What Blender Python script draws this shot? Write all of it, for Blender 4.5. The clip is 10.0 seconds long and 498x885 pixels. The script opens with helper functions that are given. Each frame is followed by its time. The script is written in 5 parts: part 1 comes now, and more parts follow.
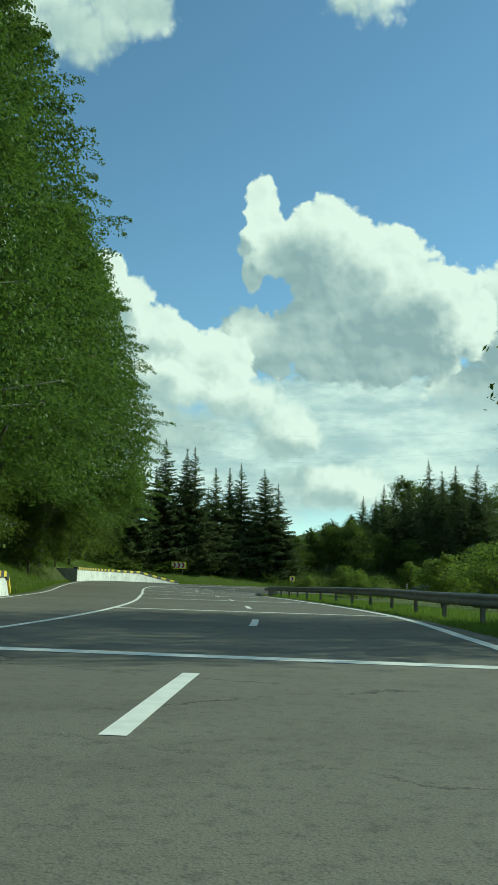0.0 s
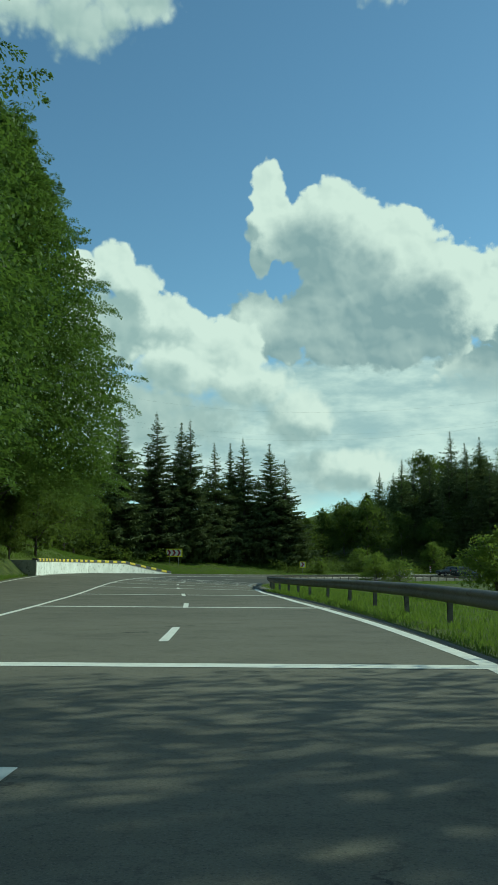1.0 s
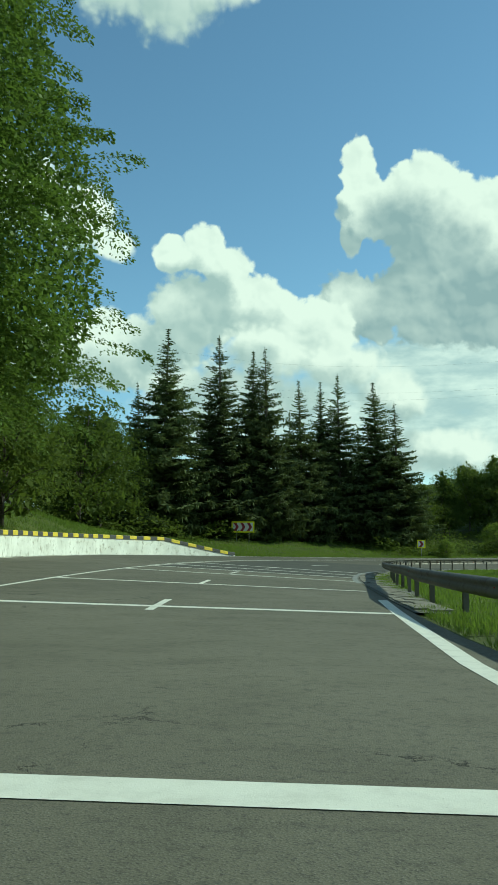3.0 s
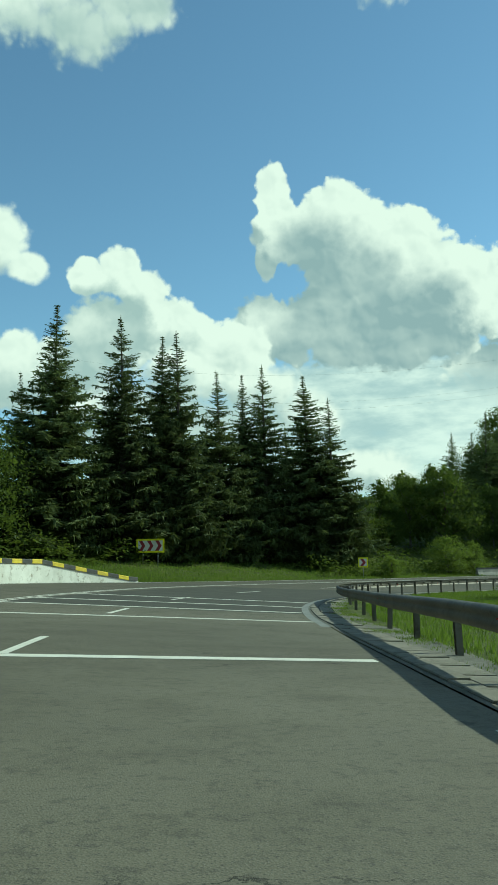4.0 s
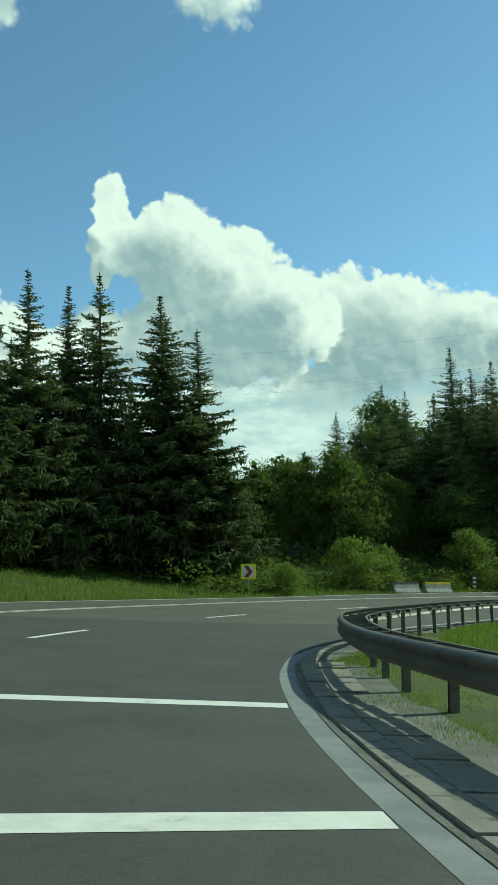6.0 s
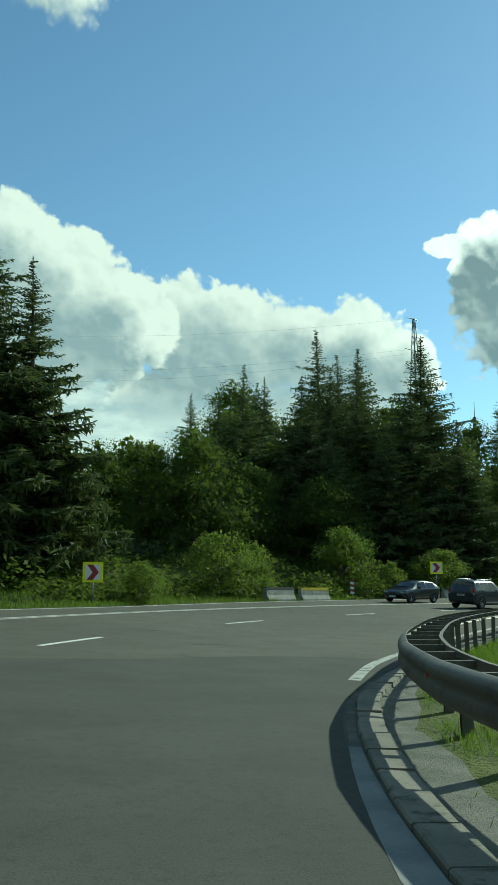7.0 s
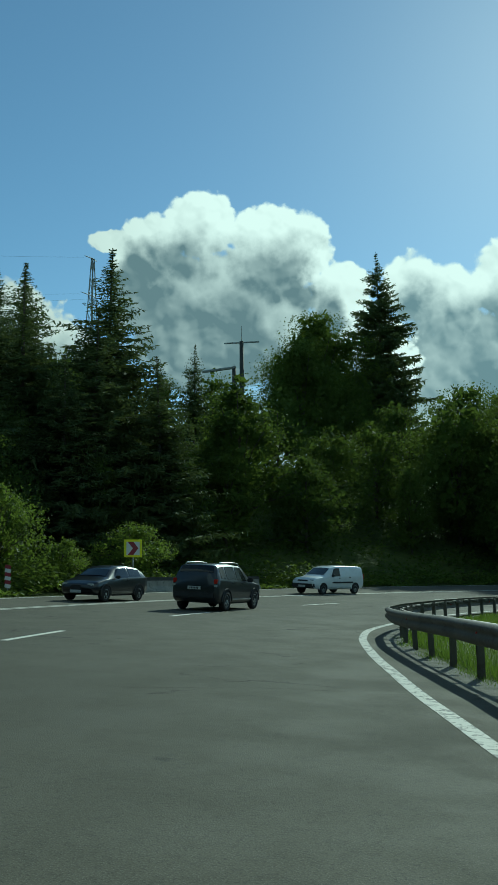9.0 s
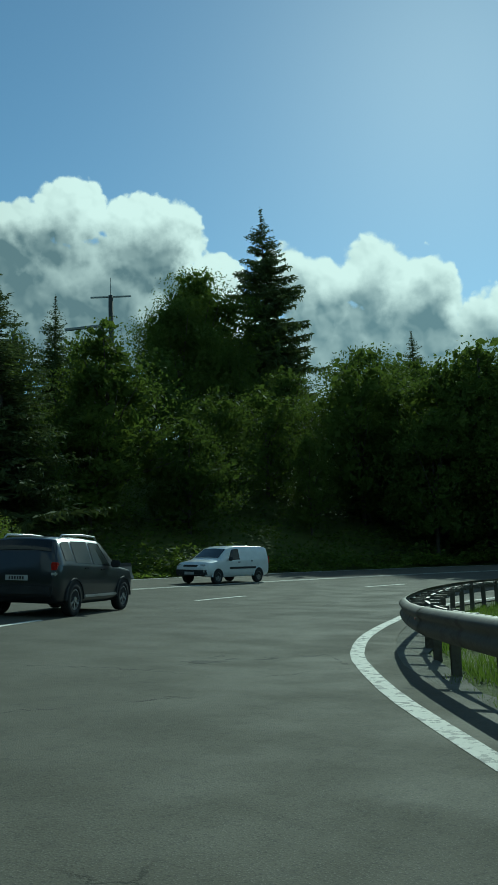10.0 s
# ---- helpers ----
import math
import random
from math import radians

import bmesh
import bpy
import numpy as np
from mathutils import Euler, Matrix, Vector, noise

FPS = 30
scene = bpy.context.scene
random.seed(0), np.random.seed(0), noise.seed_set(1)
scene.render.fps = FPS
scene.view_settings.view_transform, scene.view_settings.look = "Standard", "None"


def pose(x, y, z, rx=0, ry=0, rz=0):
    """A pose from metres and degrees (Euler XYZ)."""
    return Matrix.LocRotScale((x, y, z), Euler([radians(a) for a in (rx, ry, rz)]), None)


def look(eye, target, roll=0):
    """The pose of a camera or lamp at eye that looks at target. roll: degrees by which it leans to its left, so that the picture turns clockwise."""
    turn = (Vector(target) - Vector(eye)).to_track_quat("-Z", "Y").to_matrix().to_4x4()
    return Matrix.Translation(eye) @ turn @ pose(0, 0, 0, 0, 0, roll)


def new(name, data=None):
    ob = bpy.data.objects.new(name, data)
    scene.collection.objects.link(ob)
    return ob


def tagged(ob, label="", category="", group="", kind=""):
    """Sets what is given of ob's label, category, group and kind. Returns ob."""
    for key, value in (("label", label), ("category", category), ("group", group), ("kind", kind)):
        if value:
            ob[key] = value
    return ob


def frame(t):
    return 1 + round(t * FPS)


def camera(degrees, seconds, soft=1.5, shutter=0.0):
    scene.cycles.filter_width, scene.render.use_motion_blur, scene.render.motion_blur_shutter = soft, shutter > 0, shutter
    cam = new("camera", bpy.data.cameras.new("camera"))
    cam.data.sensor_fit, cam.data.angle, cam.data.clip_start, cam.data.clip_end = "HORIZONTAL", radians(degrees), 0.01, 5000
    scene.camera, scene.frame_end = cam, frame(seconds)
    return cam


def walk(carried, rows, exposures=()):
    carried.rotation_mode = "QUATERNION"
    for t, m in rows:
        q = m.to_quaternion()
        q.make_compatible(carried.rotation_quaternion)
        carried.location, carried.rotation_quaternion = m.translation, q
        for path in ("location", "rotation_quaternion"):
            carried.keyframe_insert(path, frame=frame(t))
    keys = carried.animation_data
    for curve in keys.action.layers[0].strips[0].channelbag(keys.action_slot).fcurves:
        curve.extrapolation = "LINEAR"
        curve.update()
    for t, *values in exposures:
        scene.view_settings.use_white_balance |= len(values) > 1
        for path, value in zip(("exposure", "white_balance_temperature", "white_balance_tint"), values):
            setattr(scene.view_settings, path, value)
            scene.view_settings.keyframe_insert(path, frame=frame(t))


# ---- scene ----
cam = camera(31.0, 10.0)
PATH = [
    (0, (0.899, 4.68, 0.786), (0.854, 6.655, 1.097), 1.9),
    (0.5, (1.69, 12.32, 0.903), (1.69, 14.297, 1.2), 1.1),
    (1, (2.217, 20.196, 1.08), (2.144, 22.175, 1.36), 0.4),
    (1.5, (2.284, 28.764, 1.137), (2.077, 30.735, 1.41), 0.3),
    (2, (1.781, 37.913, 1.074), (1.492, 39.872, 1.358), 0.8),
    (2.2, (1.5, 41.137, 1.054), (1.219, 43.098, 1.33), 0.5),
    (3.3, (0.001, 59.14, 1.037), (-0.274, 61.107, 1.27), 0.7),
    (3.5, (-0.322, 62.16, 1.021), (-0.587, 64.128, 1.262), 0.3),
    (4, (-0.926, 69.549, 1.032), (-1.019, 71.526, 1.319), -0.6),
    (4.5, (-1.631, 77.308, 1.055), (-1.53, 79.286, 1.336), -1.5),
    (5, (-2.14, 84.821, 1.054), (-2.021, 86.799, 1.328), -1.6),
    (6.5, (-2.126, 104.547, 0.979), (-1.679, 106.467, 1.319), 0.3),
    (7, (-1.073, 110.61, 0.963), (-0.43, 112.475, 1.293), -0.0),
    (7.5, (0.673, 116.472, 0.881), (1.512, 118.259, 1.203), -0.4),
    (8, (2.703, 121.577, 0.93), (3.725, 123.26, 1.28), -0.4),
    (8.5, (5.28, 126.444, 0.958), (6.468, 128.015, 1.307), -0.3),
    (9, (8.275, 131.228, 1.005), (9.574, 132.718, 1.313), -0.6),
    (9.5, (11.973, 136.037, 0.974), (13.372, 137.438, 1.254), -1.2),
    (10, (17.006, 140.96, 0.834), (18.505, 142.254, 1.115), -2.0),
]
# the clip's camera holds a cool green cast, and opens up a little in the open bend
EXPOSURES = [(0.0, 0.3, 5900, -25), (0.5, 0.34, 5900, -25), (1.0, 0.10, 5750, -25), (1.5, 0.32, 5950, -25), (5.0, 0.36, 5950, -25), (6.5, 0.36, 5900, -25), (7.5, 0.26, 5800, -25), (8.0, 0.14, 5650, -25), (8.5, -0.08, 5500, -26), (9.0, -0.24, 5450, -26), (9.5, -0.04, 5450, -26), (10.0, -0.38, 5350, -26)]
walk(cam, [(t, look(eye, target, roll)) for t, eye, target, roll in PATH], EXPOSURES)

# ---------------------------------------------------------------- light
SUN_AZ, SUN_EL = 64.0, 31.5          # degrees from +y towards +x, and above the horizon
sun_dir = Vector((math.sin(radians(SUN_AZ)) * math.cos(radians(SUN_EL)), math.cos(radians(SUN_AZ)) * math.cos(radians(SUN_EL)), math.sin(radians(SUN_EL))))
sun = new("sun", bpy.data.lights.new("sun", "SUN"))
sun.data.energy, sun.data.angle, sun.data.color = 3.4, radians(0.6), (1.0, 0.93, 0.82)
sun.matrix_world = look(sun_dir * 100, (0, 0, 0))
scene.view_settings.exposure = 0.0


class Nodes:
    """Short hand for a node tree."""

    def __init__(self, tree):
        self.tree = tree
        tree.nodes.clear()

    def add(self, kind, **inputs):
        n = self.tree.nodes.new(kind)
        for key, value in inputs.items():
            self.put(n, key, value)
        return n

    def put(self, n, key, value):
        k = int(key[1:]) if key[0] == "i" and key[1:].isdigit() else key.replace("_", " ")
        if isinstance(value, bpy.types.NodeSocket):
            self.tree.links.new(value, n.inputs[k])
        else:
            n.inputs[k].default_value = value

    def math(self, op, a, b=0.0, c=0.0, clamp=False):
        n = self.add("ShaderNodeMath", i0=a, i1=b, i2=c)
        n.operation, n.use_clamp = op, clamp
        return n.outputs[0]

    def vec(self, op, a, b=(0, 0, 0)):
        n = self.add("ShaderNodeVectorMath", i0=a, i1=b)
        n.operation = op
        return n.outputs["Value"] if op in ("LENGTH", "DOT_PRODUCT", "DISTANCE") else n.outputs["Vector"]

    def noise(self, vector, scale, detail=4.0, rough=0.55, distort=0.0):
        return self.add("ShaderNodeTexNoise", Vector=vector, Scale=scale, Detail=detail, Roughness=rough, Distortion=distort).outputs[0]

    def ramp(self, fac, lo, hi, a=0.0, b=1.0):
        n = self.add("ShaderNodeMapRange", Value=fac)
        n.interpolation_type = "SMOOTHSTEP"
        for i, v in enumerate((lo, hi, a, b), 1):
            self.put(n, f"i{i}", v)
        return n.outputs[0]

    def mix(self, fac, a, b, blend="MIX"):
        n = self.tree.nodes.new("ShaderNodeMix")
        n.data_type, n.blend_type = "RGBA", blend
        self.put(n, "i0", fac)
        for i, v in ((6, a), (7, b)):
            self.put(n, f"i{i}", v if isinstance(v, bpy.types.NodeSocket) else (*v, 1.0) if len(v) == 3 else v)
        return n.outputs[2]


world = bpy.data.worlds.new("sky")
scene.world = world
world.use_nodes = True
w = Nodes(world.node_tree)
sky = w.add("ShaderNodeTexSky")
sky.sky_type, sky.sun_disc = "NISHITA", False
sky.sun_elevation, sky.sun_rotation = radians(SUN_EL), radians(SUN_AZ)
sky.altitude, sky.air_density, sky.dust_density, sky.ozone_density = 900, 1.0, 0.34, 1.6
SKY_LEVEL = 0.112
gen = w.add("ShaderNodeTexCoord").outputs["Generated"]
sep = w.add("ShaderNodeSeparateXYZ", Vector=gen)
az = w.math("MULTIPLY", w.math("ARCTAN2", sep.outputs[0], sep.outputs[1]), 57.29578)
el = w.math("MULTIPLY", w.math("ARCSINE", sep.outputs[2]), 57.29578)
flat = w.add("ShaderNodeCombineXYZ", X=az, Y=el, Z=0.0).outputs[0]
# cumulus banks, back to front: each a row of rounded bodies (azimuth, elevation, half width, half height, in degrees)
HAZE_BANK = [(-2.0, 7.4, 15.0, 4.4), (15.0, 7.6, 16.0, 5.4), (6.0, 10.8, 14.0, 3.8), (50.0, 9.0, 20.0, 4.4), (24.0, 10.0, 9.0, 4.0)]
UPPER_BANK = [(-13.4, 33.4, 4.6, 3.3), (-17.2, 33.8, 4.0, 2.8), (-9.4, 34.0, 2.4, 1.8), (5.8, 35.6, 3.8, 2.1), (-8.6, 37.4, 7.0, 2.6)]
LEFT_HIGH = [(-19.6, 20.3, 3.3, 2.5), (-17.0, 18.9, 1.7, 1.2), (-22.6, 21.4, 3.4, 3.0), (-34.0, 24.0, 11.0, 5.0)]
TAIL_BANK = [(14.4, 16.7, 3.0, 3.7), (18.0, 15.9, 4.0, 4.1), (22.0, 15.2, 3.4, 3.9), (26.2, 15.4, 2.6, 3.8), (28.6, 13.2, 3.0, 4.0), (20.0, 12.2, 11.0, 3.4)]
MAIN_BANK = [(-1.0, 23.7, 1.35, 2.0), (-0.5, 21.3, 2.1, 2.4), (-1.4, 19.8, 1.0, 1.6), (3.4, 21.0, 3.9, 3.6), (7.4, 19.4, 3.9, 3.6), (10.6, 17.8, 3.3, 3.4), (12.7, 17.0, 2.0, 2.3), (-0.9, 15.2, 4.4, 2.3), (6.0, 15.6, 8.0, 3.6)]
LEFT_BANK = [(-11.1, 18.9, 1.7, 1.7), (-13.2, 18.6, 1.5, 1.3), (-9.6, 17.7, 1.9, 1.6), (-8.0, 16.0, 2.2, 1.7), (-7.0, 15.0, 3.0, 2.2), (-4.4, 13.6, 4.0, 2.8), (-17.0, 12.2, 7.0, 2.8), (-11.6, 15.0, 3.4, 2.7)]
FRONT_BANK = [(-6.6, 12.4, 4.0, 2.4), (-2.2, 11.8, 3.4, 2.0), (1.2, 9.6, 3.0, 2.2), (4.2, 6.4, 4.6, 1.9), (-9.0, 9.6, 8.0, 3.0)]
RIGHT_BANK = [(32.4, 21.3, 2.0, 0.8), (33.2, 20.0, 1.2, 0.8), (34.8, 21.2, 2.3, 2.0), (38.0, 22.3, 2.8, 2.4), (42.4, 21.5, 3.0, 2.5), (45.0, 21.0, 2.0, 2.6), (47.2, 18.2, 2.4, 2.1), (35.4, 18.3, 3.7, 3.5), (39.6, 16.6, 7.6, 5.4), (47.6, 14.0, 5.0, 4.4)]
FAR_RIGHT = [(51.8, 18.2, 2.2, 2.6), (54.2, 17.0, 2.6, 2.9), (57.6, 18.0, 2.7, 2.8), (61.0, 16.2, 2.8, 3.2), (57.0, 13.0, 7.6, 5.0), (65.0, 13.2, 4.0, 4.0), (84.0, 14.0, 12.0, 6.0)]
# clouds outside the view, added to raise the fill light from the sky
UNSEEN_FILL_BANK = [(-60.0, 20.0, 18.0, 9.0), (120.0, 24.0, 20.0, 12.0), (-110.0, 30.0, 24.0, 16.0), (160.0, 24.0, 22.0, 14.0), (-150.0, 38.0, 20.0, 14.0), (-70.0, 48.0, 22.0, 9.0), (150.0, 58.0, 34.0, 10.0), (-130.0, 66.0, 34.0, 7.0)]


def bulk(at, bodies, blend=0.14):
    """How deep a direction lies inside the smooth bodies of a bank."""
    out = None
    for a, e, ra, re in bodies:
        d = w.vec("MULTIPLY", w.vec("SUBTRACT", at, (a, e, 0)), (1 / ra, 1 / re, 0))
        q = w.math("MINIMUM", w.math("SUBTRACT", 1.0, w.vec("LENGTH", d)), 0.55)
        out = q if out is None else w.math("SMOOTH_MAX", out, q, blend)
    return out


def heads(at, sizes):
    """Rounded cauliflower heads."""
    out = None
    for scale, size in sizes:
        v = w.add("ShaderNodeTexVoronoi", Vector=at, Scale=scale)
        v.feature = "SMOOTH_F1"
        w.put(v, "Smoothness", 0.6)
        q = w.math("MULTIPLY", w.math("SUBTRACT", 0.42, v.outputs[0]), size)
        out = q if out is None else w.math("ADD", out, q)
    return out


def bend(at):
    return w.vec("ADD", at, w.vec("MULTIPLY", w.add("ShaderNodeTexNoise", Vector=at, Scale=0.45, Detail=4.0).outputs[1], (1.8, 1.4, 0)))


SIZES = ((0.34, 0.26), (0.80, 0.26), (1.9, 0.17))
warped = bend(flat)
shreds = w.math("MULTIPLY", w.math("SUBTRACT", w.noise(flat, 1.0, 8.0, 0.66), 0.5), 0.30)
bumps = w.math("ADD", heads(warped, SIZES), shreds)
ahead = w.vec("ADD", warped, (0.35, 0.55, 0))                       # a step towards the sun
relief = w.math("SUBTRACT", heads(warped, SIZES[:2]), heads(ahead, SIZES[:2]))
fine_relief = w.math("SUBTRACT", heads(warped, SIZES[2:]), heads(w.vec("ADD", warped, (0.14, 0.22, 0)), SIZES[2:]))
rolling = w.vec("ADD", flat, w.vec("MULTIPLY", w.vec("SUBTRACT", w.add("ShaderNodeTexNoise", Vector=flat, Scale=0.30, Detail=5.0, Roughness=0.55).outputs[1], (0.5, 0.5, 0.5)), (6.5, 4.5, 0)))
broad = w.noise(flat, 0.14, 3.0)
streaks = w.noise(w.vec("MULTIPLY", flat, (0.35, 1.0, 0)), 0.42, 5.0, 0.6)
near_sun = w.ramp(az, 24.0, 40.0)
bright = w.mix(near_sun, (0.74, 0.715, 0.675), (1.12, 1.09, 1.05))
final = w.mix(1.0, sky.outputs[0], (SKY_LEVEL, SKY_LEVEL, SKY_LEVEL), "MULTIPLY")


def layer(under, bodies, shade, edge=0.13, rough=1.0, step=(1.3, 2.3), deep=0.52, depth=1.0, base=None):
    """Lays one bank over what lies behind it: lit where little cloud stands between it and the sun, grey below."""
    dens = w.math("ADD", bulk(flat, bodies), w.math("MULTIPLY", bumps, rough))
    mask = w.ramp(dens, 0.0, edge)
    if base is not None:                                            # a flat, ragged underside
        mask = w.math("MULTIPLY", mask, w.ramp(w.math("ADD", el, w.math("MULTIPLY", w.math("SUBTRACT", streaks, 0.5), 5.0)), base - 1.6, base + 1.6))
    lid = w.math("ADD", bulk(w.vec("ADD", rolling, (step[0], step[1], 0)), bodies, 0.4), w.math("MULTIPLY", bumps, 0.40 * rough))
    dark = w.math("MULTIPLY", w.ramp(lid, -0.30, deep), w.ramp(broad, 0.34, 0.6, 0.78, 1.0))
    dark = w.math("SUBTRACT", dark, w.math("MULTIPLY", relief, 1.25))
    dark = w.math("SUBTRACT", dark, w.math("MULTIPLY", fine_relief, 0.8))
    dark = w.math("MULTIPLY", dark, depth, clamp=True)
    return w.mix(mask, under, w.mix(dark, bright, shade))


GREY, PALE = (0.275, 0.33, 0.36), (0.36, 0.41, 0.42)
haze_mask = w.ramp(w.math("ADD", bulk(flat, HAZE_BANK), w.math("MULTIPLY", w.math("SUBTRACT", streaks, 0.5), 0.7)), 0.0, 0.42)
final = w.mix(w.math("MULTIPLY", haze_mask, 0.93), final, w.mix(w.ramp(streaks, 0.36, 0.66), (0.40, 0.455, 0.475), w.mix(near_sun, (0.70, 0.70, 0.665), (0.62, 0.64, 0.64))))
final = layer(final, UPPER_BANK, PALE, 0.5, 1.3, depth=0.9)
final = layer(final, LEFT_HIGH, PALE, 0.3)
final = layer(final, UNSEEN_FILL_BANK, GREY, 0.3)
final = layer(final, TAIL_BANK, GREY, step=(0.6, 1.8), base=11.6)
final = layer(final, MAIN_BANK, GREY, step=(1.7, 2.6), base=11.2)
final = layer(final, LEFT_BANK, PALE, 0.16, step=(1.2, 2.0))
final = layer(final, FRONT_BANK, PALE, 0.42, 1.1, step=(1.0, 1.8), deep=0.40)
final = layer(final, FAR_RIGHT, (0.24, 0.305, 0.345), 0.16, step=(0.3, 2.1), deep=0.58)
final = layer(final, RIGHT_BANK, (0.205, 0.255, 0.285), 0.13, step=(0.9, 2.3), deep=0.58)
back = w.add("ShaderNodeBackground", Color=final, Strength=1.0)
w.add("ShaderNodeOutputWorld", Surface=back.outputs[0])

# ---------------------------------------------------------------- materials
def material(name, build):
    m = bpy.data.materials.new(name)
    m.use_nodes = True
    n = Nodes(m.node_tree)
    surface = build(n)
    n.add("ShaderNodeOutputMaterial", Surface=surface)
    return m


def bsdf(n, color, rough=0.8, metal=0.0, bump=None, strength=0.3, dist=0.01, spec=0.5):
    p = n.add("ShaderNodeBsdfPrincipled")
    n.put(p, "Base Color", color if isinstance(color, bpy.types.NodeSocket) else (*color, 1.0))
    n.put(p, "Roughness", rough)
    n.put(p, "Metallic", metal)
    n.put(p, "Specular IOR Level", spec)
    if bump is not None:
        b = n.add("ShaderNodeBump", Strength=strength, Distance=dist, Height=bump)
        n.put(p, "Normal", b.outputs[0])
    return p.outputs[0]


def place(n):
    return n.add("ShaderNodeNewGeometry").outputs["Position"]


def worn(name, a, b, rough=0.85, scale=0.6, fine=40.0, metal=0.0, strength=0.3, dist=0.004, grime=None, lo=0.35, hi=0.65, spec=0.5):
    """Two tones mixed by a broad and a fine noise, with fine relief."""
    def build(n):
        pos = place(n)
        broad, grain = n.noise(pos, scale, 5.0, 0.6), n.noise(pos, fine, 3.0, 0.6)
        c = n.mix(n.ramp(broad, lo, hi), a, b)
        c = n.mix(n.math("MULTIPLY", grain, 0.35), c, tuple(v * 0.45 for v in a))
        if grime:
            c = n.mix(n.ramp(n.noise(pos, scale * 3.1, 6.0, 0.7), 0.52, 0.68), c, grime)
        r = n.ramp(grain, 0.2, 0.8, rough - 0.08, min(1.0, rough + 0.08))
        return bsdf(n, c, r, metal, grain, strength, dist, spec)
    return material(name, build)


def asphalt(n):
    pos = place(n)
    broad = n.noise(pos, 0.10, 4.0, 0.6)
    patch = n.noise(pos, 0.9, 4.0, 0.65)
    mottle = n.noise(pos, 9.0, 4.0, 0.7)
    grain = n.noise(pos, 55.0, 3.0, 0.75)
    chips = n.add("ShaderNodeTexVoronoi", Vector=pos, Scale=80.0).outputs[0]
    c = n.mix(n.ramp(broad, 0.3, 0.7), (0.122, 0.111, 0.082), (0.162, 0.147, 0.109))
    along = n.add("ShaderNodeSeparateXYZ", Vector=pos).outputs[1]
    # tone multiplier: paler on the straight, darker into the bend
    along_tone = n.ramp(n.math("ADD", along, n.math("MULTIPLY", broad, 12.0)), 104.0, 132.0, 1.14, 0.80)
    c = n.mix(1.0, c, n.add("ShaderNodeCombineXYZ", X=along_tone, Y=along_tone, Z=along_tone).outputs[0], "MULTIPLY")
    c = n.mix(n.math("MULTIPLY", n.ramp(patch, 0.45, 0.75), 0.45), c, (0.096, 0.089, 0.068))
    c = n.mix(n.math("MULTIPLY", n.ramp(mottle, 0.50, 0.66), 0.50), c, (0.080, 0.075, 0.059))
    c = n.mix(n.math("MULTIPLY", n.ramp(chips, 0.10, 0.35, 1.0, 0.0), 0.5), c, (0.24, 0.23, 0.20))
    c = n.mix(n.math("MULTIPLY", n.ramp(grain, 0.48, 0.72), 0.65), c, (0.036, 0.036, 0.034))
    # a few dark spots of tar
    spot = n.ramp(n.noise(pos, 1.7, 3.0, 0.6), 0.70, 0.76)
    c = n.mix(n.math("MULTIPLY", spot, 0.55), c, (0.045, 0.045, 0.042))
    # cracks: thin seams where a bent field crosses its middle, kept to a few worn places
    bent = n.vec("ADD", pos, n.vec("MULTIPLY", n.add("ShaderNodeTexNoise", Vector=pos, Scale=2.6, Detail=7.0, Roughness=0.7).outputs[1], (0.9, 0.9, 0.0)))
    seam = n.add("ShaderNodeTexVoronoi", Vector=bent, Scale=0.30)
    seam.feature = "DISTANCE_TO_EDGE"
    thin = n.ramp(seam.outputs[0], 0.001, 0.0065, 1.0, 0.0)
    where = n.math("MULTIPLY", n.ramp(n.noise(pos, 0.13, 3.0, 0.5), 0.49, 0.55), n.ramp(n.noise(pos, 1.3, 3.0), 0.42, 0.55))
    crack = n.math("MULTIPLY", thin, where)
    c = n.mix(n.math("MULTIPLY", crack, 0.8), c, (0.016, 0.016, 0.016))
    h = n.math("SUBTRACT", n.math("ADD", n.math("MULTIPLY", chips, -0.8), grain), n.math("MULTIPLY", crack, 1.5))
    return bsdf(n, c, n.ramp(patch, 0.3, 0.7, 0.8, 0.95), 0.0, h, 0.4, 0.005, 0.2)


def paint_white(n, lost=0.0, size=3.5, clean=1.0):
    pos = place(n)
    grain, wear = n.noise(pos, 60.0, 3.0, 0.7), n.noise(pos, size, 6.0, 0.7)
    c = n.mix(n.ramp(wear, 0.4, 0.7), tuple(clean * v for v in (0.76, 0.735, 0.64)), tuple(clean * v for v in (0.64, 0.615, 0.53)))
    gone = n.math("MAXIMUM", n.ramp(wear, 0.66 - lost, 0.72 - lost), n.math("MULTIPLY", n.ramp(grain, 0.66, 0.76), 0.7))
    c = n.mix(gone, c, (0.10, 0.10, 0.095))
    return bsdf(n, c, 0.7, 0.0, grain, 0.4, 0.004)


